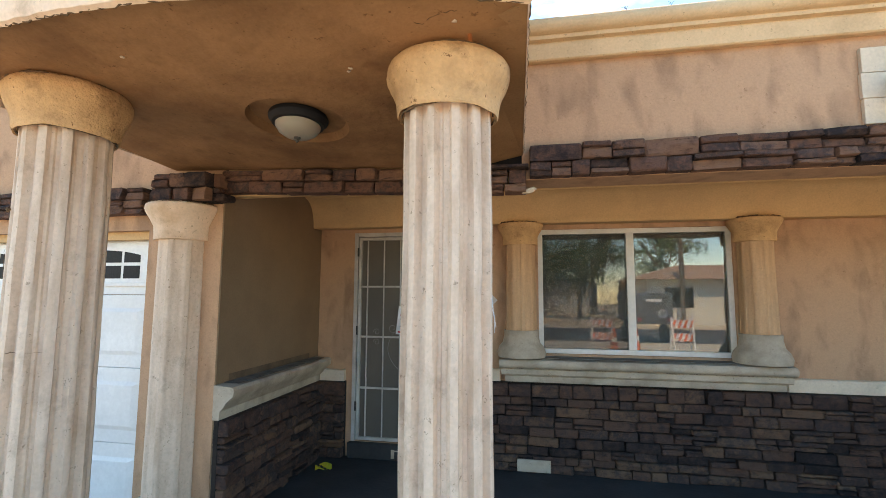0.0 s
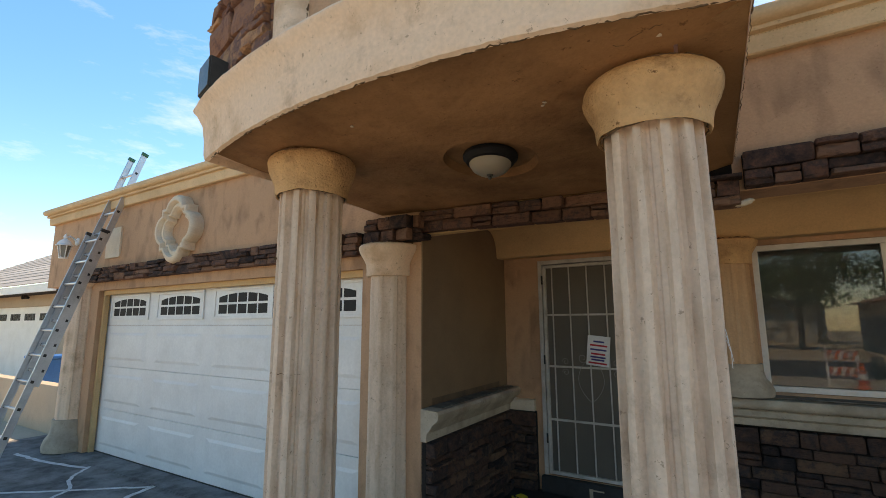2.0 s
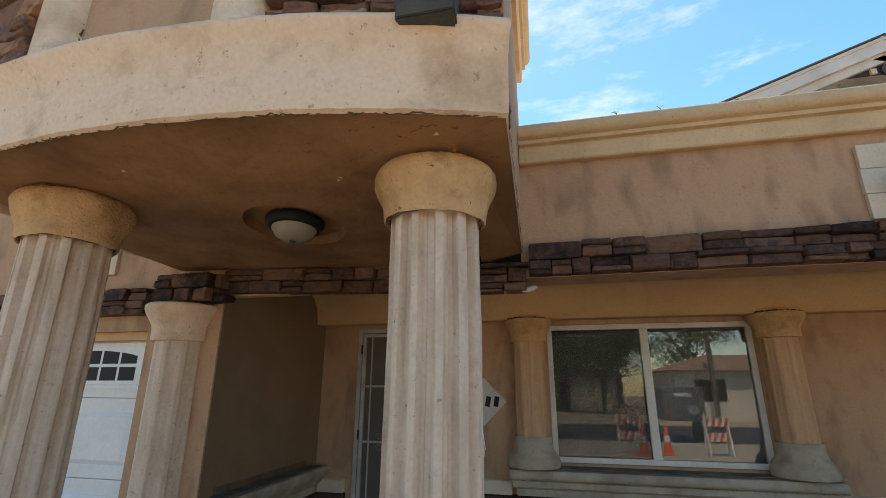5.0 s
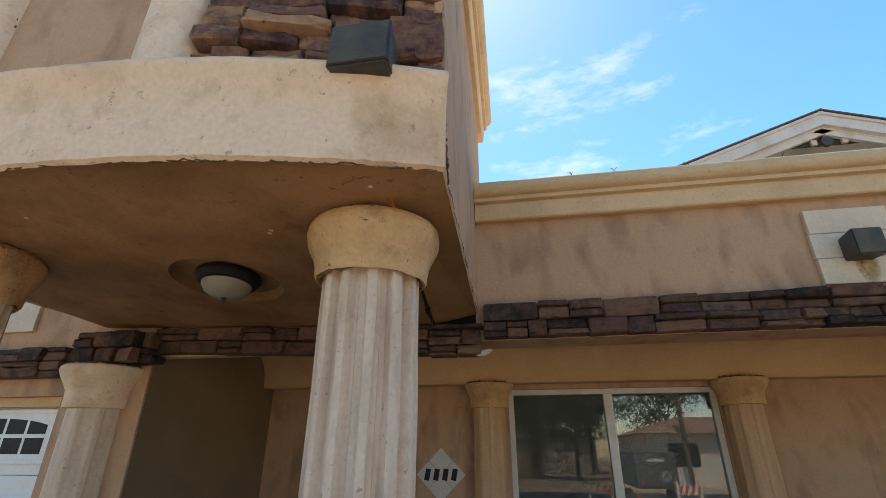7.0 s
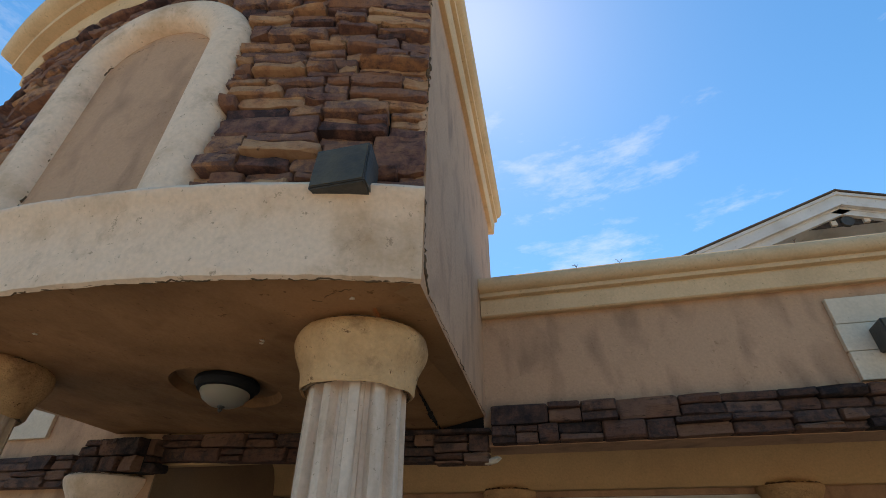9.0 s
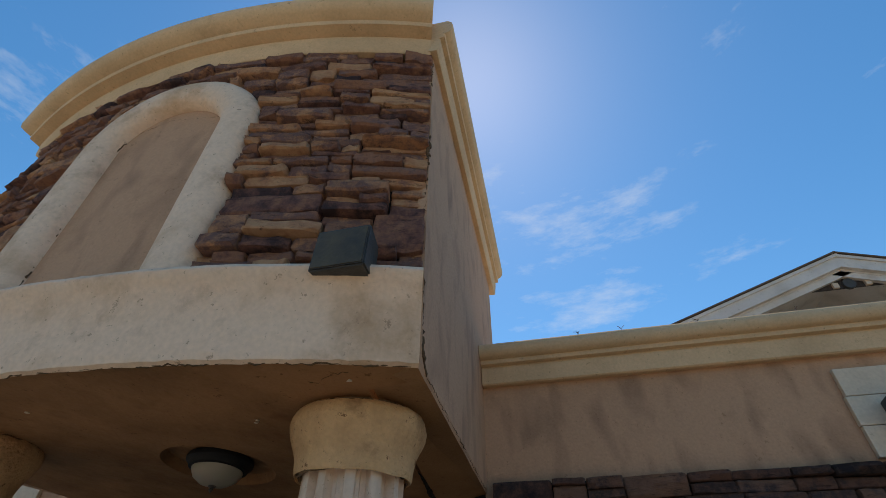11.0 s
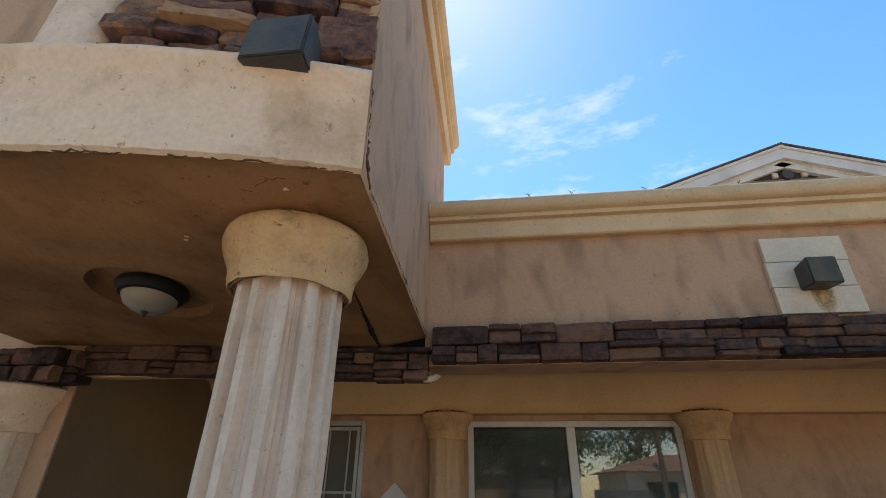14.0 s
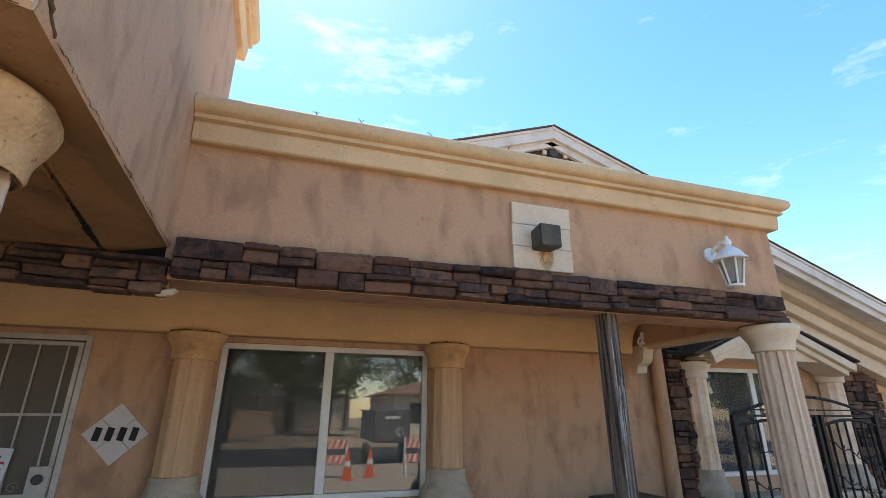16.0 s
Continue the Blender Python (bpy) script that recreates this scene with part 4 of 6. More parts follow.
sliding_window("window_1", WIN[0], WIN[1], WIN[2], WIN[3], YB + 0.03, "white sliding window reflecting the street")
sliding_window("window_2", WIN2[0], WIN2[1], WIN2[2], WIN2[3], YB + 0.03, "white sliding window of the wing")
for i, (w, nm) in enumerate(((WIN, "room_1"), (WIN2, "room_2"))):
    bm = bmesh.new()
    box(bm, w[0] - 0.5, w[1] + 0.5, YB + 1.6, YB + 1.7, 0.1, 2.6)
    box(bm, w[0] - 0.6, w[0] - 0.5, YB + 0.23, YB + 1.7, 0.1, 2.6)
    box(bm, w[1] + 0.5, w[1] + 0.6, YB + 0.23, YB + 1.7, 0.1, 2.6)
    box(bm, w[0] - 0.6, w[1] + 0.6, YB + 0.23, YB + 1.7, 2.6, 2.7)
    box(bm, w[0] - 0.6, w[1] + 0.6, YB + 0.23, YB + 1.7, 0.0, 0.1)
    tagged(structure("wall_" + nm, bm, DIMROOM if i else CURTAIN, "dim grey room behind the window"), category="wall")

# ---- security door ----
door = tagged(new("door_1"), "white barred steel security door with a grey screen", "door", kind="structure")
x0, x1, z0, z1 = DOOR
fy = YB - 0.015
bm = bmesh.new()
box(bm, x0, x0 + 0.04, fy, fy + 0.06, z0, z1, 0.004)
box(bm, x1 - 0.04, x1, fy, fy + 0.06, z0, z1, 0.004)
box(bm, x0 + 0.04, x1 - 0.04, fy + 0.001, fy + 0.059, z1 - 0.04, z1, 0.004)
part("door_frame", bm, DOORPAINT, door, "white steel frame")
a0, a1, b0, b1 = x0 + 0.048, x1 - 0.048, z0 + 0.012, z1 - 0.048
bm = bmesh.new()
box(bm, a0, a0 + 0.03, fy + 0.005, fy + 0.04, b0, b1, 0.003)
box(bm, a1 - 0.03, a1, fy + 0.005, fy + 0.04, b0, b1, 0.003)
box(bm, a0 + 0.03, a1 - 0.03, fy + 0.006, fy + 0.039, b1 - 0.03, b1, 0.003)
box(bm, a0 + 0.03, a1 - 0.03, fy + 0.006, fy + 0.039, b0, b0 + 0.03, 0.003)
leaf = part("leaf", bm, DOORPAINT, door, "white leaf frame")
for i in range(1, 6):
    x = x0 + 0.1425 + 0.175 * (i - 1)
    part("bar", boxed(x - 0.0055, x + 0.0055, fy + 0.012, fy + 0.026, b0 + 0.03, b1 - 0.03), DOORPAINT, door)
for i in range(1, 4):
    z = b0 + (b1 - b0) * i / 4
    part("cross_bar", boxed(a0 + 0.03, a1 - 0.03, fy + 0.008, fy + 0.030, z - 0.009, z + 0.009), DOORPAINT, door)
part("screen", boxed(a0 + 0.03, a1 - 0.03, fy + 0.034, fy + 0.038, b0 + 0.03, b1 - 0.03), SCREEN, door, "grey perforated screen")


def scroll(cx, cz, r, turn, sx=1):
    pts = []
    for i in range(26):
        a = turn + i / 25 * 2 * math.pi * 1.25
        rr = r * (1 - 0.72 * i / 25)
        pts.append((cx + sx * rr * math.cos(a), fy + 0.008, cz + rr * math.sin(a)))
    return pts


zc = b0 + (b1 - b0) * 0.5
xm = (a0 + a1) / 2
for s in (-1, 1):
    part("scroll", tube(scroll(xm + s * 0.07, zc + 0.09, 0.05, math.pi, s), 0.0026, 6), SCROLLM, door)
    part("scroll", tube([(xm + s * (0.12 * math.sin(math.pi * t / 12) ** 0.8), fy + 0.008, zc + 0.10 - 0.42 * t / 12) for t in range(13)], 0.0026, 6), SCROLLM, door)
    part("scroll", tube(scroll(xm + s * 0.24, zc + 0.05, 0.035, 0, s), 0.0026, 6), SCROLLM, door)
    part("scroll", tube(scroll(xm + s * 0.24, zc - 0.05, 0.035, 0, s), 0.0026, 6), SCROLLM, door)
lk = part("lock_plate", boxed(a1 - 0.13, a1 - 0.005, fy - 0.004, fy + 0.02, 1.05, 1.36, bevel=0.004), DOORPAINT, door, "white lock box")
part("lock_cylinder", lathe([(0.0, 0.0), (0.032, 0.0), (0.032, 0.012), (0.022, 0.018), (0.0, 0.018)], 20), BRONZE, door, "brass lock").matrix_basis = pose(a1 - 0.068, fy - 0.004, 1.28, 90)
part("door_knob", lathe([(0.012, 0.0), (0.012, 0.03), (0.03, 0.04), (0.034, 0.055), (0.025, 0.07), (0.0, 0.073)], 20), BRONZE, door, "round knob", True).matrix_basis = pose(a1 - 0.068, fy - 0.004, 1.13, 90)
for z in (0.45, 1.2, 2.0):
    part("hinge", lathe([(0.0, 0), (0.009, 0), (0.009, 0.09), (0.0, 0.09)], 10), BLACKM, door).matrix_basis = pose(x0 + 0.043, fy - 0.004, z)
part("threshold", boxed(x0 - 0.02, x1 + 0.02, YB - 0.06, YB + 0.1, 0.006, 0.15, bevel=0.01), SLAB, door, "dark step under the door")
tagged(structure("door_2", boxed(x0, x1, YB + 0.12, YB + 0.17, 0.155, z1), CURTAIN, "grey house door behind the screen"), category="door")

# ---- garage door ----
gd = tagged(new("garage_door"), "white sectional garage door with arched window inserts", "garage door", kind="structure")
gy = YF + 0.14
HTS = (0.557, 0.557, 0.557, 0.474)
GW = GD[1] - GD[0]
for r in range(4):
    z, sec = GD[2] + 0.015 + sum(HTS[:r]), HTS[r]
    sp = part("section", boxed(GD[0] + 0.006, GD[1] - 0.006, gy, gy + 0.05, z, z + sec - 0.0035, bevel=0.003), WHITE, gd)
    for c in range(4):
        xa, xb = GD[0] + GW * (c + 0.08) / 4, GD[0] + GW * (c + 0.92) / 4
        if r < 3:
            bm = bmesh.new()
            za, zb = z + 0.09, z + sec - 0.10
            v = [bm.verts.new(p) for p in ((xa, gy + 0.001, za), (xb, gy + 0.001, za), (xb, gy + 0.001, zb), (xa, gy + 0.001, zb), (xa + 0.09, gy - 0.010, za + 0.035), (xb - 0.09, gy - 0.010, za + 0.035), (xb - 0.09, gy - 0.010, zb - 0.035), (xa + 0.09, gy - 0.010, zb - 0.035))]
            for q in ((4, 5, 6, 7), (0, 1, 5, 4), (1, 2, 6, 5), (2, 3, 7, 6), (3, 0, 4, 7)):
                bm.faces.new([v[i] for i in q])
            part("raised_panel", bm, WHITE, sp)
        else:
            za, zb = z + 0.065, z + sec - 0.065
            bm = bmesh.new()
            box(bm, xa, xb, gy - 0.018, gy + 0.002, za, za + 0.03, 0.003)
            box(bm, xa, xb, gy - 0.018, gy + 0.002, zb - 0.03, zb, 0.003)
            box(bm, xa, xa + 0.03, gy - 0.017, gy + 0.002, za + 0.03, zb - 0.03, 0.003)
            box(bm, xb - 0.03, xb, gy - 0.017, gy + 0.002, za + 0.03, zb - 0.03, 0.003)
            fr_ = part("insert_frame", bm, WHITE, sp, "white window insert")
            part("insert_board", boxed(xa + 0.03, xb - 0.03, gy - 0.007, gy + 0.001, za + 0.03, zb - 0.03), WHITE, sp)
            n = 5
            ga, gb = xa + 0.08, xb - 0.08
            gzm = za + 0.06
            for i in range(n):
                pa, pb = ga + (gb - ga) * i / n + 0.012, ga + (gb - ga) * (i + 1) / n - 0.012
                part("pane", boxed(pa, pb, gy - 0.009, gy - 0.0065, gzm, gzm + 0.10), INK, sp)
                bm = bmesh.new()
                top = []
                for k in range(5):
                    x = pa + (pb - pa) * k / 4
                    u = (x - ga) / (gb - ga) * 2 - 1
                    top.append((x, gzm + 0.125 + 0.10 * math.sqrt(max(0.05, 1 - 0.72 * u * u))))
                pv = [bm.verts.new((pa, gy - 0.009, gzm + 0.125)), bm.verts.new((pb, gy - 0.009, gzm + 0.125))] + [bm.verts.new((x, gy - 0.009, zz)) for x, zz in reversed(top)]
                bm.faces.new(pv)
                ext = bmesh.ops.extrude_face_region(bm, geom=bm.faces[:])
                for g in ext["geom"]:
                    if isinstance(g, bmesh.types.BMVert):
                        g.co.y += 0.0025
                bmesh.ops.recalc_face_normals(bm, faces=bm.faces)
                part("pane", bm, INK, sp)
part("bottom_seal", boxed(GD[0], GD[1], gy - 0.003, gy + 0.055, GD[2] - 0.003, GD[2] + 0.014), BLACKM, gd, "black rubber seal")
bm = bmesh.new()
box(bm, GD[0] - 0.001, GD[0] + 0.05, YF + 0.06, gy - 0.02, GD[2], GD[3])
box(bm, GD[1] - 0.05, GD[1] + 0.001, YF + 0.06, gy - 0.02, GD[2], GD[3])
box(bm, GD[0] + 0.05, GD[1] - 0.05, YF + 0.06, gy - 0.02, GD[3] - 0.06, GD[3])
part("stop_trim", bm, GOLD, gd, "tan stop moulding")
tagged(structure("garage_apron", boxed(GD[0] - 0.2, GD[1] + 0.1, YF - 0.16, YF + 0.3, -0.2, -0.083), DRIVE, "dark stained concrete apron strip"), category="floor")

# ---- garage columns ----
window_column(-2.50, YF + 0.002, -0.088, 2.252, 0.20, "garage columns", "garage_column", "cream fluted half column with a flared base at the garage corner", 0.25, 0.30, COLUMN, FASCIA)
window_column(-8.08, YF + 0.002, -0.088, 2.20, 0.22, "garage columns", "garage_column", "cream half column with a flared base at the garage end", 0.05, 0.42, FASCIA, FASCIA)


# ---- stone ledges and wainscots ----
def flat_place(x0, y, z0):
    return lambda u, z: Matrix.Translation((x0 + u, y, z0 + z))


def along_y(x, y0, z0):
    return lambda u, z: Matrix.Translation((x, y0 + u, z0 + z)) @ pose(0, 0, 0, 0, 0, 90)


def stone_panel(name, label, bm, cat="stone veneer"):
    return tagged(finish(name, bm, GROUT), label, cat)


def band(x0, x1, y, z0, z1, label, mat_=STONE, rows=(0.085, 0.115), lens=(0.10, 0.32)):
    ob = stone_panel("stone_band", label, boxed(x0, x1, y - 0.03, y - 0.002, z0 + 0.006, z1 - 0.006))
    lay_stones(ob, mat_, x1 - x0, z1 - z0, flat_place(x0, y - 0.03, z0), rows, lens, gap=0.006, split=0.72)
    return ob


band(0.0, 4.03, YF, 2.345, 2.548, "band of brown ledge stone along the parapet foot")
band(-8.10, -2.79, YF, 2.19, 2.39, "band of brown ledge stone over the garage door")
beam = box(boxed(-2.60, -0.03, 2.985, 3.06, 2.315, 2.41), -2.60, -0.34, 2.985, 3.06, 2.415, 2.56)
beam = tagged(finish("porch_beam", beam, GOLD), "low porch beam faced with ledge stone", "beam")
lay_stones(beam, STONE, 1.86, 0.17, lambda u, z: pose(-2.19 + u, 2.97, 2.328 + z - 0.034 * u, 0, 1.95, 0), (0.06, 0.1), (0.14, 0.34), depth=(0.05, 0.09), split=0.3)
lay_stones(beam, STONE, 0.31, 0.155, flat_place(-0.33, 2.97, 2.255), (0.05, 0.08), (0.16, 0.2), depth=(0.06, 0.09))
part("lintel_slab", boxed(-0.66, -0.04, 2.865, 2.99, 2.408, 2.428, bevel=0.006, m=pose(0, 0, 0, 0, 0.8, 0)), STONE, beam, "worn flat slab over the beam end")
bm = bmesh.new()
bmesh.ops.create_icosphere(bm, subdivisions=2, radius=1.0)
for v in bm.verts:
    v.co = Vector((v.co.x * 0.05, v.co.y * 0.03, v.co.z * 0.018)) * (1 + 0.5 * noise.noise(v.co * 2.0))
lump = part("plaster_lump", bm, PALE, beam, "broken pale plaster lump")
lump.matrix_basis = pose(-0.005, 2.945, 2.272, 0, -12, 0)
blk = stone_panel("stone_block", "stepped ledge stone block over the corner column", boxed(-2.62, -2.19, YF - 0.12, YF - 0.003, 2.26, 2.455))
lay_stones(blk, STONE, 0.44, 0.20, flat_place(-2.63, YF - 0.12, 2.257), (0.09, 0.11), (0.11, 0.17))
lay_stones(blk, STONE, 0.12, 0.20, along_y(-2.19, YF - 0.12, 2.257), (0.09, 0.11), (0.1, 0.13))

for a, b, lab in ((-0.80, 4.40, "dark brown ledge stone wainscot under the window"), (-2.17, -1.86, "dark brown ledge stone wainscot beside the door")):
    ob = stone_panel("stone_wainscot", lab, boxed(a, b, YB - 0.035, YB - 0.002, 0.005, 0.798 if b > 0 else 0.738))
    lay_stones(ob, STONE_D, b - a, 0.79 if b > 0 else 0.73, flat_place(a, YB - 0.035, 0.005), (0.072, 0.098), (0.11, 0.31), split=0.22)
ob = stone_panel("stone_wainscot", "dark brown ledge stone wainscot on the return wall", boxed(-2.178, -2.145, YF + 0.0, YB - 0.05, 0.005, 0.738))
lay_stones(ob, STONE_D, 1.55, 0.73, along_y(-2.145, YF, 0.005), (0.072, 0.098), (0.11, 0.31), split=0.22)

# tower veneer
A0, A1 = -2.66 - CX, -0.004 - CX
arc_len = RW * (math.asin(A1 / RW) - math.asin(A0 / RW))


def bow_place(u, z):
    th = u / RW + math.asin(A0 / RW)
    return Matrix.Translation((CX + RW * math.sin(th), CY - RW * math.cos(th), 2.86 + z)) @ pose(0, 0, 0, 0, 0, math.degrees(th))


def niche_hole(u, z):
    x = CX + RW * math.sin(u / RW + math.asin(A0 / RW))
    zz = 2.86 + z
    if zz < NZ:
        return abs(x - NX) < MH + 0.098
    return ((x - NX) / (MH + 0.098)) ** 2 + ((zz - NZ) / (MH * 0.88 + 0.098)) ** 2 < 1


ven = stone_panel("stone_veneer", "bowed ledge stone veneer of rust and brown blocks", sweep(arc_pts(RW + 0.004, -2.67, -0.06, 30), [(0.0, 2.87), (0.0, 4.44), (-0.003, 4.44), (-0.003, 2.87)]))
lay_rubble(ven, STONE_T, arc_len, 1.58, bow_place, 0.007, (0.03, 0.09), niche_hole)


# ---- spotlights on the tower ledge, wall light box ----
def spot_box(m, label, w=0.20, h=0.15, d=0.17):
    ob = thing("wall_spotlight", label, "lamp", "box lights", m=m)
    bm = bmesh.new()
    v = [bm.verts.new(p) for p in ((-w * 0.44, 0, h * 0.06), (w * 0.44, 0, h * 0.06), (w * 0.44, 0, h * 0.94), (-w * 0.44, 0, h * 0.94), (-w / 2, -d, 0.0), (w / 2, -d, 0.0), (w / 2, -d, h), (-w / 2, -d, h))]
    for q in ((3, 2, 1, 0), (4, 5, 6, 7), (0, 1, 5, 4), (1, 2, 6, 5), (2, 3, 7, 6), (3, 0, 4, 7)):
        bm.faces.new([v[i] for i in q])
    bmesh.ops.recalc_face_normals(bm, faces=bm.faces)
    bmesh.ops.bevel(bm, geom=bm.edges[:], offset=0.006, segments=2, affect="EDGES")
    part("housing", bm, BRONZE, ob)
    bm = boxed(-w * 0.455, w * 0.455, -d - 0.003, -d + 0.003, h * 0.05, h * 0.93)
    part("lens", bm, AMBER, ob, "dim amber lens")
    return ob


spot_box(pose(-0.225, 1.345, 2.812, -4, 0, 0), "dark bronze box spotlight on the tower ledge", 0.20, 0.185, 0.12)
spot_box(pose(-2.47, 1.40, 2.883, 0, 0, -16), "dark bronze box spotlight at the far tower end", 0.20, 0.185, 0.13)
panel = thing("wall_plate", "cream tile plate with rust stain behind the wall light", "plate")
part("rust_mark", boxed(-0.075, 0.075, -0.0012, 0.0, -0.115, 0.04), RUST, panel, "rust stain").matrix_basis = Matrix.Translation((2.10, YF - 0.0308, 2.685))
for i, (z, s) in enumerate(((2.580, 0.0), (2.731, -0.004), (2.882, 0.003))):
    part("tile", boxed(1.868 + s, 2.293 + s, YF - 0.030, YF - 0.001, z, z + 0.148, bevel=0.004), PALE, panel)
spot_box(pose(2.062, YF - 0.031, 2.695), "dark bronze box wall light on a cream plate", 0.15, 0.15, 0.135)


# ---- lanterns ----
def lantern(x, y, z, label):
    ob = thing("wall_lantern", label, "lamp", "wall lanterns", m=pose(x, y, z))
    part("backplate", lathe([(0.0, 0.0), (0.06, 0.0), (0.06, 0.012), (0.045, 0.02), (0.0, 0.022)], 20), WHITE, ob).matrix_basis = pose(0, 0, 0.06, 90)
    part("arm", tube([(0, -0.01, 0.06), (0, -0.05, 0.10), (0, -0.10, 0.13), (0, -0.15, 0.10), (0, -0.16, 0.04)], 0.014, 8), WHITE, ob, "", True)
    part("roof", lathe([(0.112, -0.022), (0.110, -0.012), (0.094, 0.0), (0.086, 0.022), (0.070, 0.045), (0.048, 0.064), (0.028, 0.076), (0.02, 0.095), (0.03, 0.11), (0.022, 0.13), (0.012, 0.14), (0.016, 0.152), (0.0, 0.168)], 20), WHITE, ob).matrix_basis = pose(0, -0.16, 0)
    part("glass", lathe([(0.045, -0.185), (0.076, -0.02)], 6), LGLASS, ob, "dull brown glass panes").matrix_basis = pose(0, -0.16, 0)
    for k in range(6):
        a = radians(60 * k)
        part("rib", tube([(0.083 * math.cos(a), -0.16 + 0.083 * math.sin(a), -0.02), (0.048 * math.cos(a), -0.16 + 0.048 * math.sin(a), -0.20)], 0.007, 6), WHITE, ob)
    part("foot", lathe([(0.0, -0.225), (0.055, -0.215), (0.058, -0.20), (0.0, -0.195)], 12), WHITE, ob).matrix_basis = pose(0, -0.16, 0)
    return ob


lantern(3.50, YF, 2.775, "white cast wall lantern on the parapet")
lantern(-8.55, YF, 2.80, "white cast wall lantern on the garage front")

# ---- quatrefoil medallion ----
q = thing("wall_medallion", "cream quatrefoil plaster medallion above the garage door", "medallion", m=pose(-5.65, YF - 0.002, 2.73) @ Matrix.Diagonal((1.08, 1.2, 1.0, 1)))


def quatre(f, n=160):
    """A barbed quatrefoil: four round lobes with square shoulders between."""
    pts = []
    for i in range(n):
        a = 2 * math.pi * i / n
        best = 0.0
        for k in range(4):
            b = a - k * math.pi / 2
            dd = 0.21 ** 2 * math.cos(b) ** 2 - 0.21 ** 2 + 0.18 ** 2
            if dd > 0 and math.cos(b) > 0:
                best = max(best, 0.21 * math.cos(b) + math.sqrt(dd))
        sqr = 0.255 / max(abs(math.cos(a)), abs(math.sin(a)))
        r = max(best, sqr)
        pts.append((r * f * math.cos(a), r * f * math.sin(a) * 1.06))
    return pts


bm = bmesh.new()
loops = []
for f, y in ((1.0, 0.0), (1.0, -0.07), (0.97, -0.10), (0.91, -0.115), (0.83, -0.115), (0.78, -0.095), (0.76, -0.075), (0.72, -0.08), (0.66, -0.08), (0.61, -0.06), (0.58, -0.03), (0.565, 0.0)):
    loops.append([bm.verts.new((x, y, z)) for x, z in quatre(f)])
for A, B in zip(loops, loops[1:]):
    for i in range(len(A)):
        j = (i + 1) % len(A)
        bm.faces.new((A[i], A[j], B[j], B[i]))
bmesh.ops.recalc_face_normals(bm, faces=bm.faces)
part("ring", bm, PALE, q, "", True)
tagged(finish("wall_plate", boxed(-7.55, -7.15, YF - 0.028, YF - 0.001, 2.52, 2.94, bevel=0.004), PALE), "cream tile plate on the garage front", "plate")
tagged(finish("wall_plate", boxed(-3.60, -3.19, YF - 0.028, YF - 0.001, 2.52, 2.94, bevel=0.004), PALE), "cream tile plate near the portico", "plate")

# ---- number plaque: digits stand as plain bars ----
pl = thing("number_plaque", "cream diamond tile plaque with dark bars beside the door", "plaque", m=pose(-0.535, YB - 0.012, 1.56, 0, 45, 0))
for i in (0, 1):
    for j in (0, 1):
        part("tile", boxed(-0.149 + 0.15 * i, -0.001 + 0.15 * i, -0.004, 0.011, -0.149 + 0.15 * j, -0.001 + 0.15 * j, bevel=0.003), TILE_P, pl)
for k in range(4):
    c = -0.115 + 0.077 * k
    part("bar", boxed(-0.022, 0.022, -0.007, -0.0045, -0.045, 0.045), INK, pl).matrix_basis = pose(0, 0, 0, 0, -45, 0) @ pose(c, 0, 0, 0, 10, 0)

# ---- flyer on the door, paper and bits on the porch floor ----
fl = thing("flyer", "white printed notice with red and blue bars behind the door bars", "notice", m=pose(-1.225, fy - 0.004, 1.345, 0, 6, 0))
part("sheet", boxed(-0.105, 0.105, -0.001, 0.001, -0.14, 0.14), PAPER, fl)
for z, c, w in ((0.085, BLUEINK, 0.10), (0.05, REDINK, 0.16), (0.01, BLUEINK, 0.15), (-0.03, REDINK, 0.13), (-0.06, BLUEINK, 0.14), (-0.085, BLUEINK, 0.12), (-0.115, REDINK, 0.17)):
    part("print_bar", boxed(-w / 2, w / 2, -0.0022, -0.0012, z - 0.008, z + 0.008), c, fl)
bm = bmesh.new()
g = [[bm.verts.new((0.03 * i - 0.08, 0.04 * j - 0.08, 0.008 + 0.012 * math.sin(i * 1.3 + j))) for j in range(5)] for i in range(6)]
for i in range(5):
    for j in range(4):
        bm.faces.new((g[i][j], g[i + 1][j], g[i + 1][j + 1], g[i][j + 1]))
ob = tagged(finish("paper_scrap", bm, YELLOW), "crumpled yellow paper on the porch floor", "paper")
ob.matrix_basis = pose(-1.93, 4.22, 0.002, 0, 0, 25)
sm = ob.modifiers.new("thick", "SOLIDIFY")
sm.thickness = 0.003
bm = boxed(-0.15, 0.15, -0.012, 0.002, 0.0, 0.11, bevel=0.008)
ob = tagged(finish("wall_vent", bm, SILLPAINT), "grey vent cover on the stone wainscot", "vent")
ob.matrix_basis = pose(0.0, YB - 0.115, 0.02)
ob = thing("door_stop", "white metal door stop on the step", "door stop", m=pose(-1.36, YB - 0.064, 0.06))
part("plate", boxed(0, 0.03, -0.01, 0, -0.03, 0.05), SILLPAINT, ob)
part("arm", boxed(0.03, 0.13, -0.01, 0, 0.035, 0.045), SILLPAINT, ob)

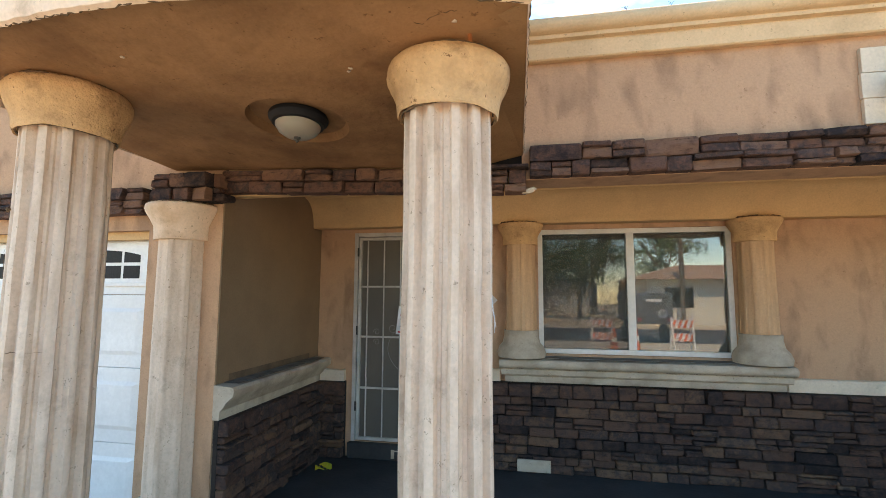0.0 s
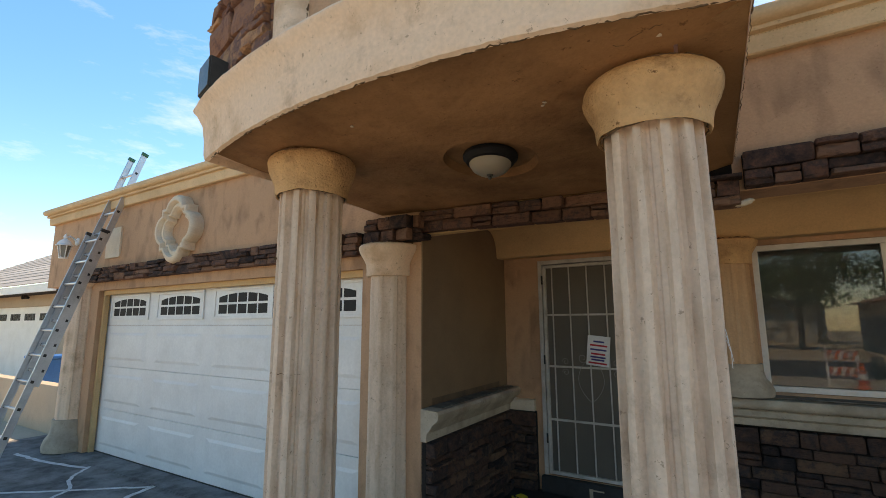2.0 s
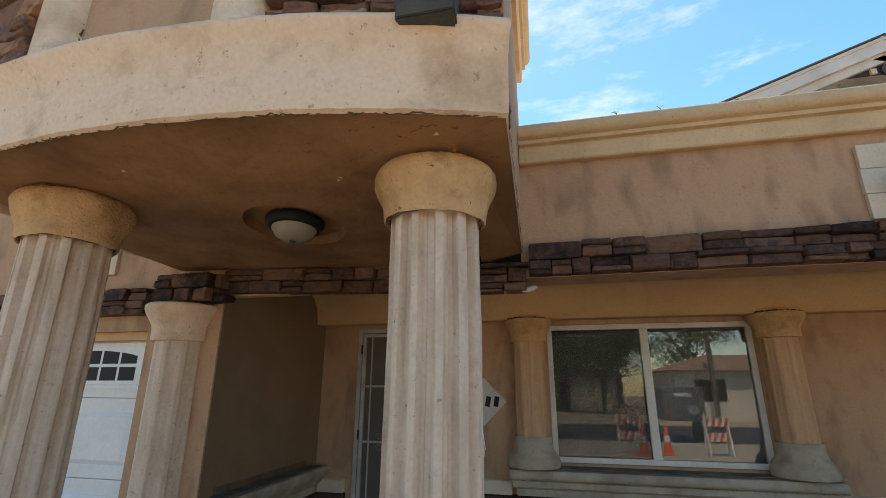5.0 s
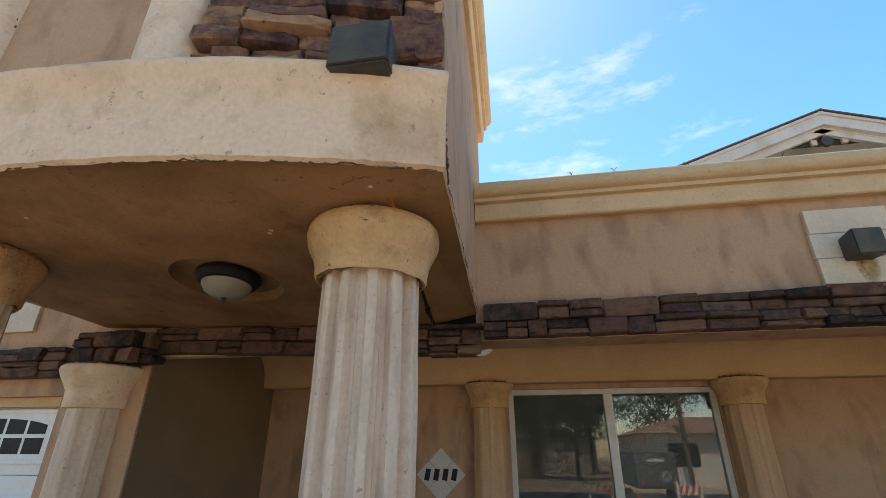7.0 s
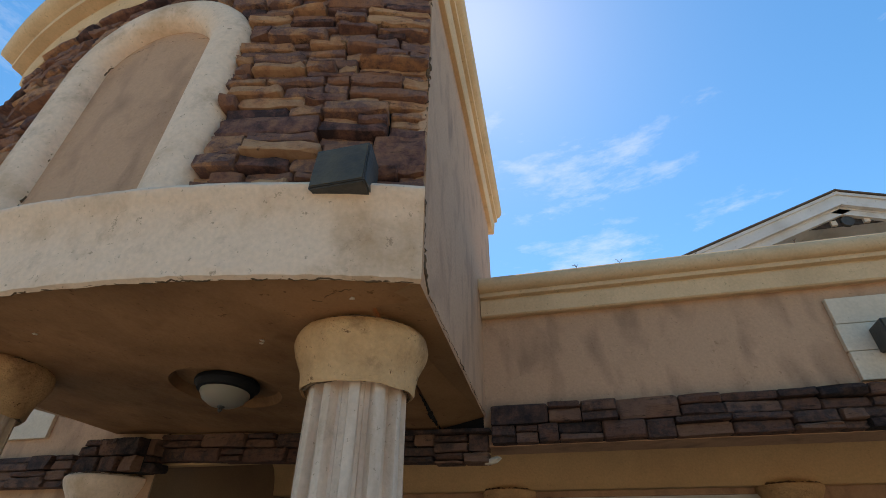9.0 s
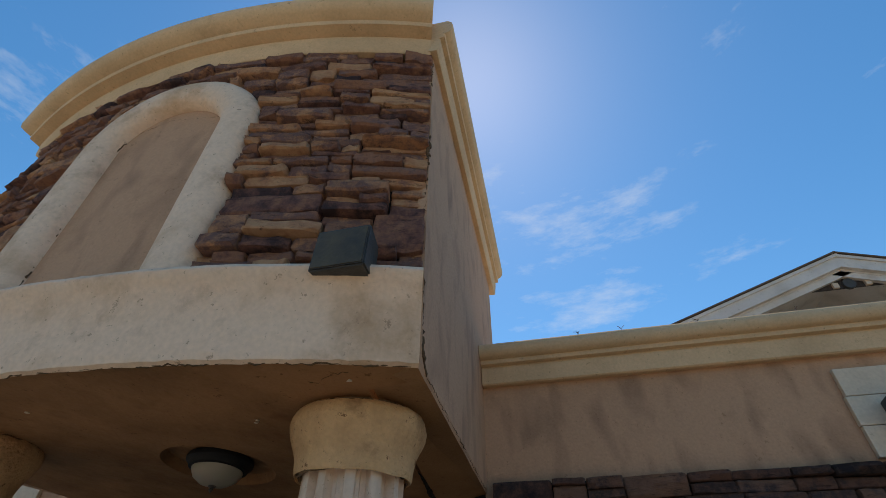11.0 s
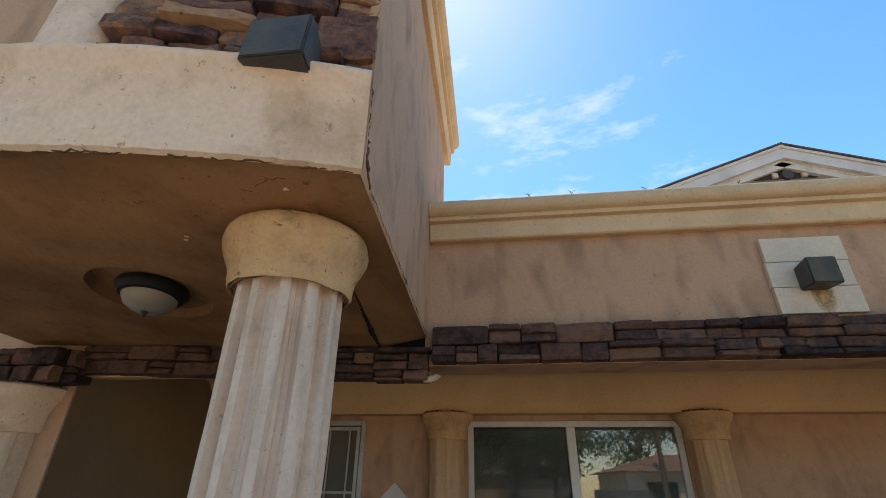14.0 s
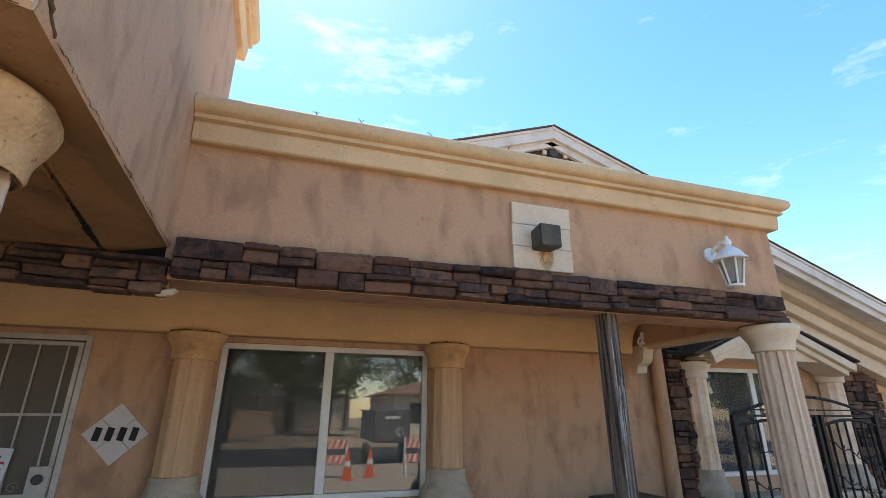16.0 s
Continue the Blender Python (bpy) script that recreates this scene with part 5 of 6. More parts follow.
# ---- wooden post, end column, bracket, pipe ----
ob = thing("wood_post", "dark weathered wooden prop post with grey peeling flakes", "post", m=pose(2.555, 2.98, 0.0, -1.0, 0.6, 12))
bm = bmesh.new()
box(bm, -0.05, 0.05, -0.05, 0.05, 0.012, 2.37, 0.006)
part("timber", bm, POSTWOOD, ob)
r2 = random.Random(3)
for k in range(14):
    z = 1.25 + 0.95 * r2.random() ** 0.6
    x = r2.uniform(-0.04, 0.035)
    bm = bmesh.new()
    n = 7
    hw, hh = r2.uniform(0.0015, 0.006), r2.uniform(0.05, 0.20)
    vs = [bm.verts.new((x + hw * math.cos(6.283 * i / n) * r2.uniform(0.6, 1.2), -0.0515, z + hh * math.sin(6.283 * i / n) * r2.uniform(0.7, 1.1))) for i in range(n)]
    f = bm.faces.new(vs)
    ext = bmesh.ops.extrude_face_region(bm, geom=[f])
    for gg in ext["geom"]:
        if isinstance(gg, bmesh.types.BMVert):
            gg.co.y -= 0.0015
    bmesh.ops.recalc_face_normals(bm, faces=bm.faces)
    part("paint_flake", bm, WOODP, ob)


def end_column(x, y):
    ob = thing("porch_column", "fluted cream column at the porch end", "column", m=pose(x, y, 0))
    prof = [(0.138, 0.01), (0.138, 0.2)] + [(0.138 - 0.016 * t / 8, 0.2 + 1.97 * t / 8) for t in range(1, 9)]
    part("shaft", lathe(prof, 112, 14, 0.024, (0, 3)), COLUMN, ob, "", True)
    part("capital", lathe([(0.11, 2.15), (0.128, 2.152), (0.138, 2.158), (0.137, 2.18), (0.143, 2.21), (0.158, 2.242), (0.178, 2.27), (0.191, 2.298), (0.195, 2.32), (0.190, 2.336), (0.17, 2.343)], 40), PALE, ob, "pale flared capital", True)
    return ob


end_column(3.975, 3.0)
ob = thing("drain_pipe", "tan painted pipe at the end of the porch wall", "pipe")
part("pipe", tube([(4.25, YB - 0.06, 0.02), (4.24, YB - 0.06, 2.45)], 0.068, 16), STUCCO, ob, "", True)
ob = thing("scroll_bracket", "cream scroll bracket under the porch ceiling", "bracket")
bm = bmesh.new()
prof = [(0.0, 2.46), (-0.30, 2.46), (-0.32, 2.43), (-0.31, 2.39), (-0.27, 2.375), (-0.225, 2.36), (-0.19, 2.325), (-0.178, 2.28), (-0.165, 2.235), (-0.135, 2.20), (-0.095, 2.185), (-0.07, 2.165), (-0.065, 2.13), (-0.05, 2.105), (-0.02, 2.095), (0.0, 2.105)]
A = [bm.verts.new((3.99, YB + y, z)) for y, z in prof]
B = [bm.verts.new((4.11, YB + y, z)) for y, z in prof]
bm.faces.new(A)
bm.faces.new(list(reversed(B)))
for i in range(len(A)):
    j = (i + 1) % len(A)
    bm.faces.new((A[i], A[j], B[j], B[i]))
bmesh.ops.recalc_face_normals(bm, faces=bm.faces)
part("scroll", bm, PALE, ob)

# ---- wing: stone edge, window surround, pediment, gable roof ----
for a, b in ((4.33, 4.62), (6.92, 7.5)):
    ob = stone_panel("stone_pier", "brown ledge stone pier of the wing", boxed(a, b, YB - 0.035, YB - 0.002, 0.005, 2.44))
    lay_stones(ob, STONE, b - a, 2.43, flat_place(a, YB - 0.035, 0.005), (0.08, 0.12), (0.12, 0.24))
ob = stone_panel("stone_header", "brown ledge stone over the wing window", boxed(4.62, 6.92, YB - 0.034, YB - 0.003, 2.30, 2.60))
lay_stones(ob, STONE, 2.30, 0.30, flat_place(4.62, YB - 0.034, 2.30), (0.08, 0.12), (0.15, 0.34))
window_column(4.68, YB - 0.07, 0.958, 2.235, 0.145, "wing window columns", "window_column", "cream half column beside the wing window", 0.16, 0.24, FASCIA, PALE)
window_column(6.70, YB - 0.07, 0.958, 2.235, 0.15, "wing window columns", "window_column", "cream half column beside the wing window", 0.16, 0.24, FASCIA, PALE)
ob = thing("window_ledge", "grey cream moulded ledge under the wing window", "ledge")
ledge_tiers(ob, 4.50, 6.94, 0.735)
ped = thing("window_pediment", "cream pediment with shingles over the wing window", "pediment")
apx, apz, pz, pw, pd = 5.56, 2.70, 2.245, 1.13, 0.42
bm = bmesh.new()
A = [bm.verts.new((apx + s * pw * 0.9, YB - pd * 0.75, pz + 0.02)) for s in (-1, 1)] + [bm.verts.new((apx, YB - pd * 0.75, apz - 0.04))]
B = [bm.verts.new((v.co.x, YB - 0.04, v.co.z)) for v in A]
bm.faces.new(A)
bm.faces.new(list(reversed(B)))
for i in range(3):
    j = (i + 1) % 3
    bm.faces.new((A[i], A[j], B[j], B[i]))
bmesh.ops.recalc_face_normals(bm, faces=bm.faces)
part("tympanum", bm, PALE, ped)
for s in (-1, 1):
    d = math.atan2(apz - pz, pw)
    L = math.hypot(pw, apz - pz)
    part("rake_moulding", boxed(0, L * (0.84 if s < 0 else 1.0), -pd, -0.036, -0.085, 0.0, bevel=0.012, m=Matrix.Translation((apx, YB, apz)) @ pose(0, 0, 0, 0, 0, 0) @ (Matrix.Scale(s, 4, (1, 0, 0)) @ pose(0, 0, 0, 0, math.degrees(d), 0))), PALE, ped)
    part("rake_fillet", boxed(0, L * (0.80 if s < 0 else 0.97), -pd + 0.05, -0.037, -0.15, -0.086, bevel=0.012, m=Matrix.Translation((apx, YB, apz)) @ (Matrix.Scale(s, 4, (1, 0, 0)) @ pose(0, 0, 0, 0, math.degrees(d), 0))), PALE, ped)
    for k in range(8):
        u = L * k / 8
        part("shingle", boxed(u, u + L / 8 + 0.02, -pd - 0.015 - 0.006 * (k % 2), -0.04, 0.002, 0.022, m=Matrix.Translation((apx, YB, apz)) @ (Matrix.Scale(s, 4, (1, 0, 0)) @ pose(0, 0, 0, 0, math.degrees(d) - 1.5, 0))), WOOD, ped)

gx, gz, gsl = 2.82, 4.39, 0.358
gab = thing("gable_roof", "white boarded gable roof with grey shingles rising behind the parapet", "roof")
half = 5.4
for s in (-1, 1):
    d = math.degrees(math.atan(gsl))
    M = Matrix.Translation((gx, 0, gz)) @ (Matrix.Scale(s, 4, (1, 0, 0)) @ pose(0, 0, 0, 0, d, 0))
    L = (half if s > 0 else 3.6) / math.cos(radians(d))
    part("roof_slab", boxed(-0.01, L, 3.86 + 0.001 * s, 9.2, -0.05, -0.004, m=M), ROOFSH, gab, "grey shingle slope")
    part("barge_board", boxed(-0.05, L, 3.84 + 0.001 * s, 3.88 + 0.001 * s, -0.135, -0.045, m=M), OLDWHITE, gab, "white barge board")
    part("shingle_edge", boxed(-0.005, L, 3.812 + 0.001 * s, 3.859, -0.014, -0.003, m=M), BARK, gab, "dark shingle edge")
    part("barge_trim", boxed(-0.03, L, 3.885, 3.92, -0.20, -0.15, m=M), OLDWHITE, gab)
    part("drip_edge", boxed(-0.01, L, 3.825 + 0.001 * s, 3.90, -0.045, -0.02, m=M), OLDWHITE, gab)
    part("rake_soffit", boxed(0.05, L, 3.881, YB + 0.02, -0.15, -0.13, m=M), OLDWHITE, gab)
    part("frieze", boxed(0.6, L, YB - 0.22, YB + 0.0, -0.56, -0.152, bevel=0.01, m=M), PALE, gab, "cream frieze moulding")
    part("crown", boxed(0.6, L, YB - 0.42, YB - 0.221, -0.27, -0.152, bevel=0.03, m=M), PALE, gab)
    part("bed_mould", boxed(0.6, L, YB - 0.31, YB - 0.221, -0.40, -0.272, bevel=0.02, m=M), PALE, gab)
bm = bmesh.new()
A = [bm.verts.new(p) for p in ((gx - 3.3, YB + 0.03, 3.0), (gx + 5.2, YB + 0.03, 2.46), (gx, YB + 0.03, gz - 0.16))]
B = [bm.verts.new((v.co.x, YB + 0.15, v.co.z)) for v in A]
bm.faces.new(A)
bm.faces.new(list(reversed(B)))
for i in range(3):
    j = (i + 1) % 3
    bm.faces.new((A[i], A[j], B[j], B[i]))
bmesh.ops.recalc_face_normals(bm, faces=bm.faces)
part("gable_wall", bm, PALEWALL, gab, "cream gable wall")
bm = bmesh.new()
A = [bm.verts.new(p) for p in ((gx - 0.30, 3.925, gz - 0.30), (gx + 0.36, 3.925, gz - 0.30), (gx + 0.03, 3.925, gz - 0.20))]
B = [bm.verts.new((v.co.x, 3.935, v.co.z)) for v in A]
bm.faces.new(A)
bm.faces.new(list(reversed(B)))
for i in range(3):
    j = (i + 1) % 3
    bm.faces.new((A[i], A[j], B[j], B[i]))
bmesh.ops.recalc_face_normals(bm, faces=bm.faces)
part("vent", bm, WOOD, gab, "dark rotted opening under the gable peak")
part("stub", tube([(gx + 0.02, 3.90, gz - 0.27), (gx + 0.02, 3.93, gz - 0.27)], 0.045, 14), BRONZE, gab, "dark round stub")
part("stub", boxed(gx - 0.10, gx - 0.06, 3.90, 3.924, gz - 0.30, gz - 0.255), PALE, gab)
part("stub", boxed(gx + 0.13, gx + 0.17, 3.90, 3.924, gz - 0.30, gz - 0.26), PALE, gab)


# ---- iron gates ----
def gate_top(x):
    """The one wide arch that both leaves share."""
    return 1.70 + 0.165 * math.sin(math.pi * min(1.0, max(0.0, (x - 4.07) / 1.71)))


def gate(x0, x1, y):
    ob = thing("iron_gate", "black wrought iron gate leaf with vine leaf ornaments", "gate", "iron gates", m=pose(x0, y, 0))
    w = x1 - x0
    zr = 1.625
    for x in (0.018, w - 0.018):
        part("stile", boxed(x - 0.018, x + 0.018, -0.018, 0.018, 0.05, 1.715, bevel=0.003), IRON, ob)
    part("arched_rail", tube([(w * t / 16, 0, gate_top(x0 + w * t / 16)) for t in range(17)], 0.014, 8), IRON, ob, "", True)
    for z, r in ((1.755, 0.006), (1.708, 0.009)):
        part("rail", boxed(0.0, w, -r, r, z - r, z + r), IRON, ob)
    part("arched_rail", tube([(0.02 + (w - 0.04) * t / 16, 0, zr + 0.05 * math.sin(math.pi * t / 16)) for t in range(17)], 0.013, 8), IRON, ob, "", True)
    for z in (0.14, 0.98):
        part("rail", boxed(0.036, w - 0.036, -0.012, 0.012, z - 0.014, z + 0.014), IRON, ob)
    n = 7
    for i in range(1, n):
        x = w * i / n
        part("bar", boxed(x - 0.0065, x + 0.0065, -0.0065, 0.0065, 0.15, zr + 0.045 * math.sin(math.pi * i / n)), IRON, ob)
    for k in range(3):
        za, zb = 1.50 - 0.27 * k, 1.26 - 0.27 * k
        pts = [(0.04 + (w - 0.08) * t / 24, -0.012, za + (zb - za) * t / 24 + 0.02 * math.sin(t * 0.9)) for t in range(25)]
        vine = part("vine", tube(pts, 0.0045, 6), IRON, ob, "wavy iron vine", True)
        for t in range(2, 24, 3):
            x, yy, z = pts[t]
            q = 1 if t % 2 else -1
            bm = bmesh.new()
            v = [bm.verts.new(p) for p in ((x, yy - 0.004, z), (x + 0.012, yy - 0.010, z + q * 0.028), (x + 0.04, yy - 0.004, z + q * 0.04), (x + 0.036, yy, z + q * 0.010))]
            ext = bmesh.ops.extrude_face_region(bm, geom=[bm.faces.new(v)])
            for gg in ext["geom"]:
                if isinstance(gg, bmesh.types.BMVert):
                    gg.co.y += 0.004
            bmesh.ops.recalc_face_normals(bm, faces=bm.faces)
            part("leaf", bm, IRON, vine)
    return ob


gate(4.07, 5.03, 3.55)
gate(5.06, 5.78, 3.55)

# ---- ladder ----
lad = thing("extension_ladder", "aluminium extension ladder leaning on the garage cornice", "ladder", m=look((-7.27, 1.833, -0.09), (-7.27, 3.055, 4.03)))
LL = math.hypot(1.222, 4.12)
# local -z runs up the ladder, local x across
for dx, y_off, a, b in ((0.0, 0.0, 0.0, 3.05), (0.0, 0.055, 1.05, LL)):
    hw = 0.215 if y_off == 0 else 0.19
    for s in (-1, 1):
        bm = bmesh.new()
        box(bm, s * hw - 0.004, s * hw + 0.004, -0.038 - y_off, 0.038 - y_off, -b, -a)
        box(bm, s * hw - 0.014 * (s > 0) - 0.0, s * hw + 0.014 * (s < 0), -0.038 - y_off, -0.033 - y_off, -b, -a)
        box(bm, s * hw - 0.014 * (s > 0), s * hw + 0.014 * (s < 0), 0.033 - y_off, 0.038 - y_off, -b, -a)
        part("rail", bm, ALU, lad, "aluminium channel rail")
        part("end_cap", boxed(s * hw - 0.018, s * hw + 0.018, -0.042 - y_off, 0.042 - y_off, -b - 0.012, -b + 0.03), GREEN if y_off else BLACKM, lad)
    k = 0
    while a + 0.18 + 0.305 * k < b - 0.05:
        z = a + 0.18 + 0.305 * k
        part("rung", tube([(-hw, -y_off, -z), (hw, -y_off, -z)], 0.016, 10), ALU, lad)
        for s in (-1, 1):
            part("rung_cap", boxed(s * hw - 0.007, s * hw + 0.007, -0.016 - y_off, 0.016 - y_off, -z - 0.016, -z + 0.016), BLACKM, lad)
        k += 1

# ---- driveway joints ----
jl = tagged(new("driveway_joints"), "white painted joint lines on the driveway", "paint marks")
jl.location.z = -0.09
jr = random.Random(11)
for pts in ([(-6.9, 2.75), (-6.6, 2.45), (-6.2, 2.3), (-5.95, 2.0), (-5.4, 1.9)], [(-5.5, 2.80), (-5.42, 2.5), (-5.15, 2.2), (-4.9, 1.6)], [(-5.5, 2.78), (-6.1, 2.3), (-6.9, 1.7), (-7.8, 1.2)], [(-5.95, 2.0), (-5.0, 1.2), (-4.2, 0.6)], [(-8.4, 2.5), (-7.6, 2.55), (-6.8, 2.72)], [(-4.9, 1.6), (-3.9, 1.9), (-3.0, 2.2)]):
    bm = bmesh.new()
    prev = None
    fine = []
    for a, b in zip(pts, pts[1:]):
        for t in range(8):
            fine.append((a[0] + (b[0] - a[0]) * t / 8 + jr.uniform(-0.012, 0.012), a[1] + (b[1] - a[1]) * t / 8 + jr.uniform(-0.012, 0.012)))
    w = jr.uniform(0.016, 0.028)
    part("line", sweep(fine, [(-w, 0.0005), (-w, 0.004), (w, 0.004), (w, 0.0005)]), LINE, jl)


# ---- left neighbour ----
nb = thing("neighbour_house", "low stucco neighbour house with a grey shingle roof", "house")
part("wall", wall_with_holes(-28, -14.6, -0.1, 2.6, 5.2, 5.4, [(-20.5, -15.9, 0.0, 2.12)]), NEIGH, nb, "tan stucco wall")
part("fascia", boxed(-28.6, -14.0, 4.55, 4.6, 2.42, 2.62), WHITE, nb, "white fascia board")
for k in range(14):
    part("shingle_course", boxed(-28.6, -14.0, 0, 0.42, 0, 0.02, m=Matrix.Translation((0, 4.56 + 0.36 * k, 2.64 + 0.185 * k)) @ pose(0, 0, 0, 25)), ROOFSH, nb)
part("eave_soffit", boxed(-28.6, -14.0, 4.6, 5.2, 2.44, 2.47), WOOD, nb)
g2 = part("garage_door", boxed(-20.5, -15.9, 5.3, 5.35, 0.0, 2.12), WHITE, nb, "white garage door")
for c in range(4):
    for i in range(4):
        xx = -20.35 + 1.13 * c + 0.2 * i
        part("pane", boxed(xx, xx + 0.16, 5.29, 5.3, 1.72, 1.92), INK, g2)
fl2 = thing("flood_light", "dark twin flood light under the eave", "lamp", m=pose(-17.5, 5.15, 2.36))
part("lamp_head", lathe([(0.03, 0.0), (0.05, 0.05), (0.10, 0.14), (0.0, 0.14)], 14), BLACKM, fl2).matrix_basis = pose(0, 0, 0, 60, 40, 0)
part("lamp_head", lathe([(0.03, 0.0), (0.05, 0.05), (0.10, 0.14), (0.0, 0.14)], 14), BLACKM, fl2).matrix_basis = pose(0.05, 0, 0, 60, -40, 0)
tagged(structure("wall_low", boxed(-16.0, -8.66, 3.2, 3.4, -0.1, 0.64, bevel=0.01), NEIGH, "low tan stucco yard wall"), category="wall")
bn = thing("wheelie_bin", "blue plastic wheelie bin behind the low wall", "bin", m=pose(-12.85, 4.3, -0.1))
bm = bmesh.new()
v = [bm.verts.new((sx * w / 2, sy * d / 2, z)) for z, w, d in ((0.06, 0.48, 0.52), (0.98, 0.62, 0.72)) for sx, sy in ((-1, -1), (1, -1), (1, 1), (-1, 1))]
for qd in ((3, 2, 1, 0), (4, 5, 6, 7), (0, 1, 5, 4), (1, 2, 6, 5), (2, 3, 7, 6), (3, 0, 4, 7)):
    bm.faces.new([v[i] for i in qd])
bmesh.ops.bevel(bm, geom=bm.edges[:], offset=0.02, segments=2, affect="EDGES")
part("body", bm, BLUEP, bn)
part("lid", boxed(-0.34, 0.34, -0.40, 0.38, 0.98, 1.05, bevel=0.025), BLUEP, bn, "blue lid")
for s in (-1, 1):
    part("wheel", lathe([(0.0, 0), (0.1, 0), (0.1, 0.05), (0.0, 0.05)], 16), BLACKM, bn).matrix_basis = pose(s * 0.27 - 0.025, 0.3, 0.10, 0, 90)


# ---- across the street, seen in the panes ----
def far_house(x0, x1, y, label, wallm, roofm):
    ob = thing("street_house", label, "house", "houses across the street")
    part("wall", wall_with_holes(x0, x1, -0.1, 2.7, y - 0.2, y, [(x0 + 1, x0 + 2.6, 0.9, 2.1), (x0 + 4.2, x0 + 5.2, 0.0, 2.1)]), wallm, ob)
    part("rear_wall", boxed(x0, x1, y - 9, y - 8.8, -0.1, 2.7), wallm, ob)
    part("side_wall", boxed(x0, x0 + 0.2, y - 8.8, y - 0.2, -0.1, 2.7), wallm, ob)
    part("side_wall", boxed(x1 - 0.2, x1, y - 8.8, y - 0.2, -0.1, 2.7), wallm, ob)
    part("window", boxed(x0 + 1, x0 + 2.6, y - 0.15, y - 0.1, 0.9, 2.1), INK, ob)
    part("door", boxed(x0 + 4.2, x0 + 5.2, y - 0.15, y - 0.1, -0.1, 2.1), WOOD, ob)
    bm = bmesh.new()
    rr = [bm.verts.new(p) for p in ((x0 - 0.6, y + 0.6, 2.6), (x1 + 0.6, y + 0.6, 2.6), (x1 + 0.6, y - 9.6, 2.6), (x0 - 0.6, y - 9.6, 2.6), (x0 + 3, y - 4.5, 3.7), (x1 - 3, y - 4.5, 3.7))]
    for f in ((0, 1, 5, 4), (1, 2, 5), (2, 3, 4, 5), (3, 0, 4), (3, 2, 1, 0)):
        bm.faces.new([rr[i] for i in f])
    bmesh.ops.recalc_face_normals(bm, faces=bm.faces)
    part("roof", bm, roofm, ob)
    return ob


far_house(6.8, 19, -20.5, "cream single storey house with a tan tile roof", PALEWALL, TERRA)
far_house(-16, 0.5, -30, "tan single storey house with a grey roof", NEIGH, ROOFSH)


def tree(x, y, h, rad, seed):
    r = random.Random(seed)
    ob = thing("street_tree", "leafy green street tree", "tree", "street trees", m=pose(x, y, -0.1))
    bm = tube([(0, 0, 0), (0.05, 0.02, h * 0.3), (0.0, 0.1, h * 0.55)], 0.16, 8)
    for k in range(6):
        a = r.uniform(0, 6.28)
        tube([(0, 0.05, h * 0.4), (rad * 0.4 * math.cos(a), rad * 0.4 * math.sin(a), h * 0.62), (rad * 0.7 * math.cos(a), rad * 0.7 * math.sin(a), h * 0.8)], 0.05, 6, bm)
    part("trunk", bm, BARK, ob)
    vs, fs = [], []
    cl_ = [(r.gauss(0, rad * 0.42), r.gauss(0, rad * 0.42), h * 0.72 + r.gauss(0, h * 0.12)) for _ in range(28)]
    for _ in range(2600):
        c = r.choice(cl_)
        p = Vector((c[0] + r.gauss(0, rad * 0.16), c[1] + r.gauss(0, rad * 0.16), c[2] + r.gauss(0, rad * 0.14)))
        a = Vector((r.gauss(0, 1), r.gauss(0, 1), r.gauss(0, 1))).normalized() * 0.14
        b = a.orthogonal().normalized() * 0.07
        i = len(vs)
        vs += [p - a, p + b, p + a, p - b]
        fs.append((i, i + 1, i + 2, i + 3))
    me = bpy.data.meshes.new("crown")
    me.from_pydata([tuple(v) for v in vs], [], fs)
    me.materials.append(LEAF)
    cr_ = new("crown", me)
    cr_.parent = ob
    return ob


tree(3.4, -26, 5.4, 2.4, 1)
tree(-2.5, -21, 4.4, 2.6, 2)
tree(-7.5, -23, 5.0, 2.8, 5)
tree(1.0, -27, 6.0, 3.0, 6)
tree(11, -32, 8.0, 3.0, 3)
# Three added trees and a filler house hide the bright far ground in reflections.
tree(-1.0, -33, 8.0, 3.2, 7)
tree(5.5, -35, 8.0, 3.2, 8)
tree(-6.0, -34, 8.0, 3.4, 9)
far_house(-4, 6.0, -36, "grey single storey filler house with a brown roof", PALEWALL, WOOD)
tree(-12, -26, 6.0, 3.0, 4)
# Unseen trees added to block the low yellow sky from the wing panes.
tree(14.5, -3.6, 5.5, 2.4, 12)
tree(20, -8, 6.5, 3.0, 13)
tree(27, -12, 8.0, 3.4, 14)
tree(22, -16, 7.5, 3.2, 15)


def utility_pole(x, y):
    ob = thing("utility_pole", "tall brown wooden utility pole", "pole", m=pose(x, y, -0.1))
    part("shaft", tube([(0, 0, 0), (0, 0, 9.5)], 0.13, 10), BARK, ob)
    part("crossarm", boxed(-1.1, 1.1, -0.06, 0.06, 8.6, 8.75), BARK, ob)


utility_pole(8.2, -18.5)


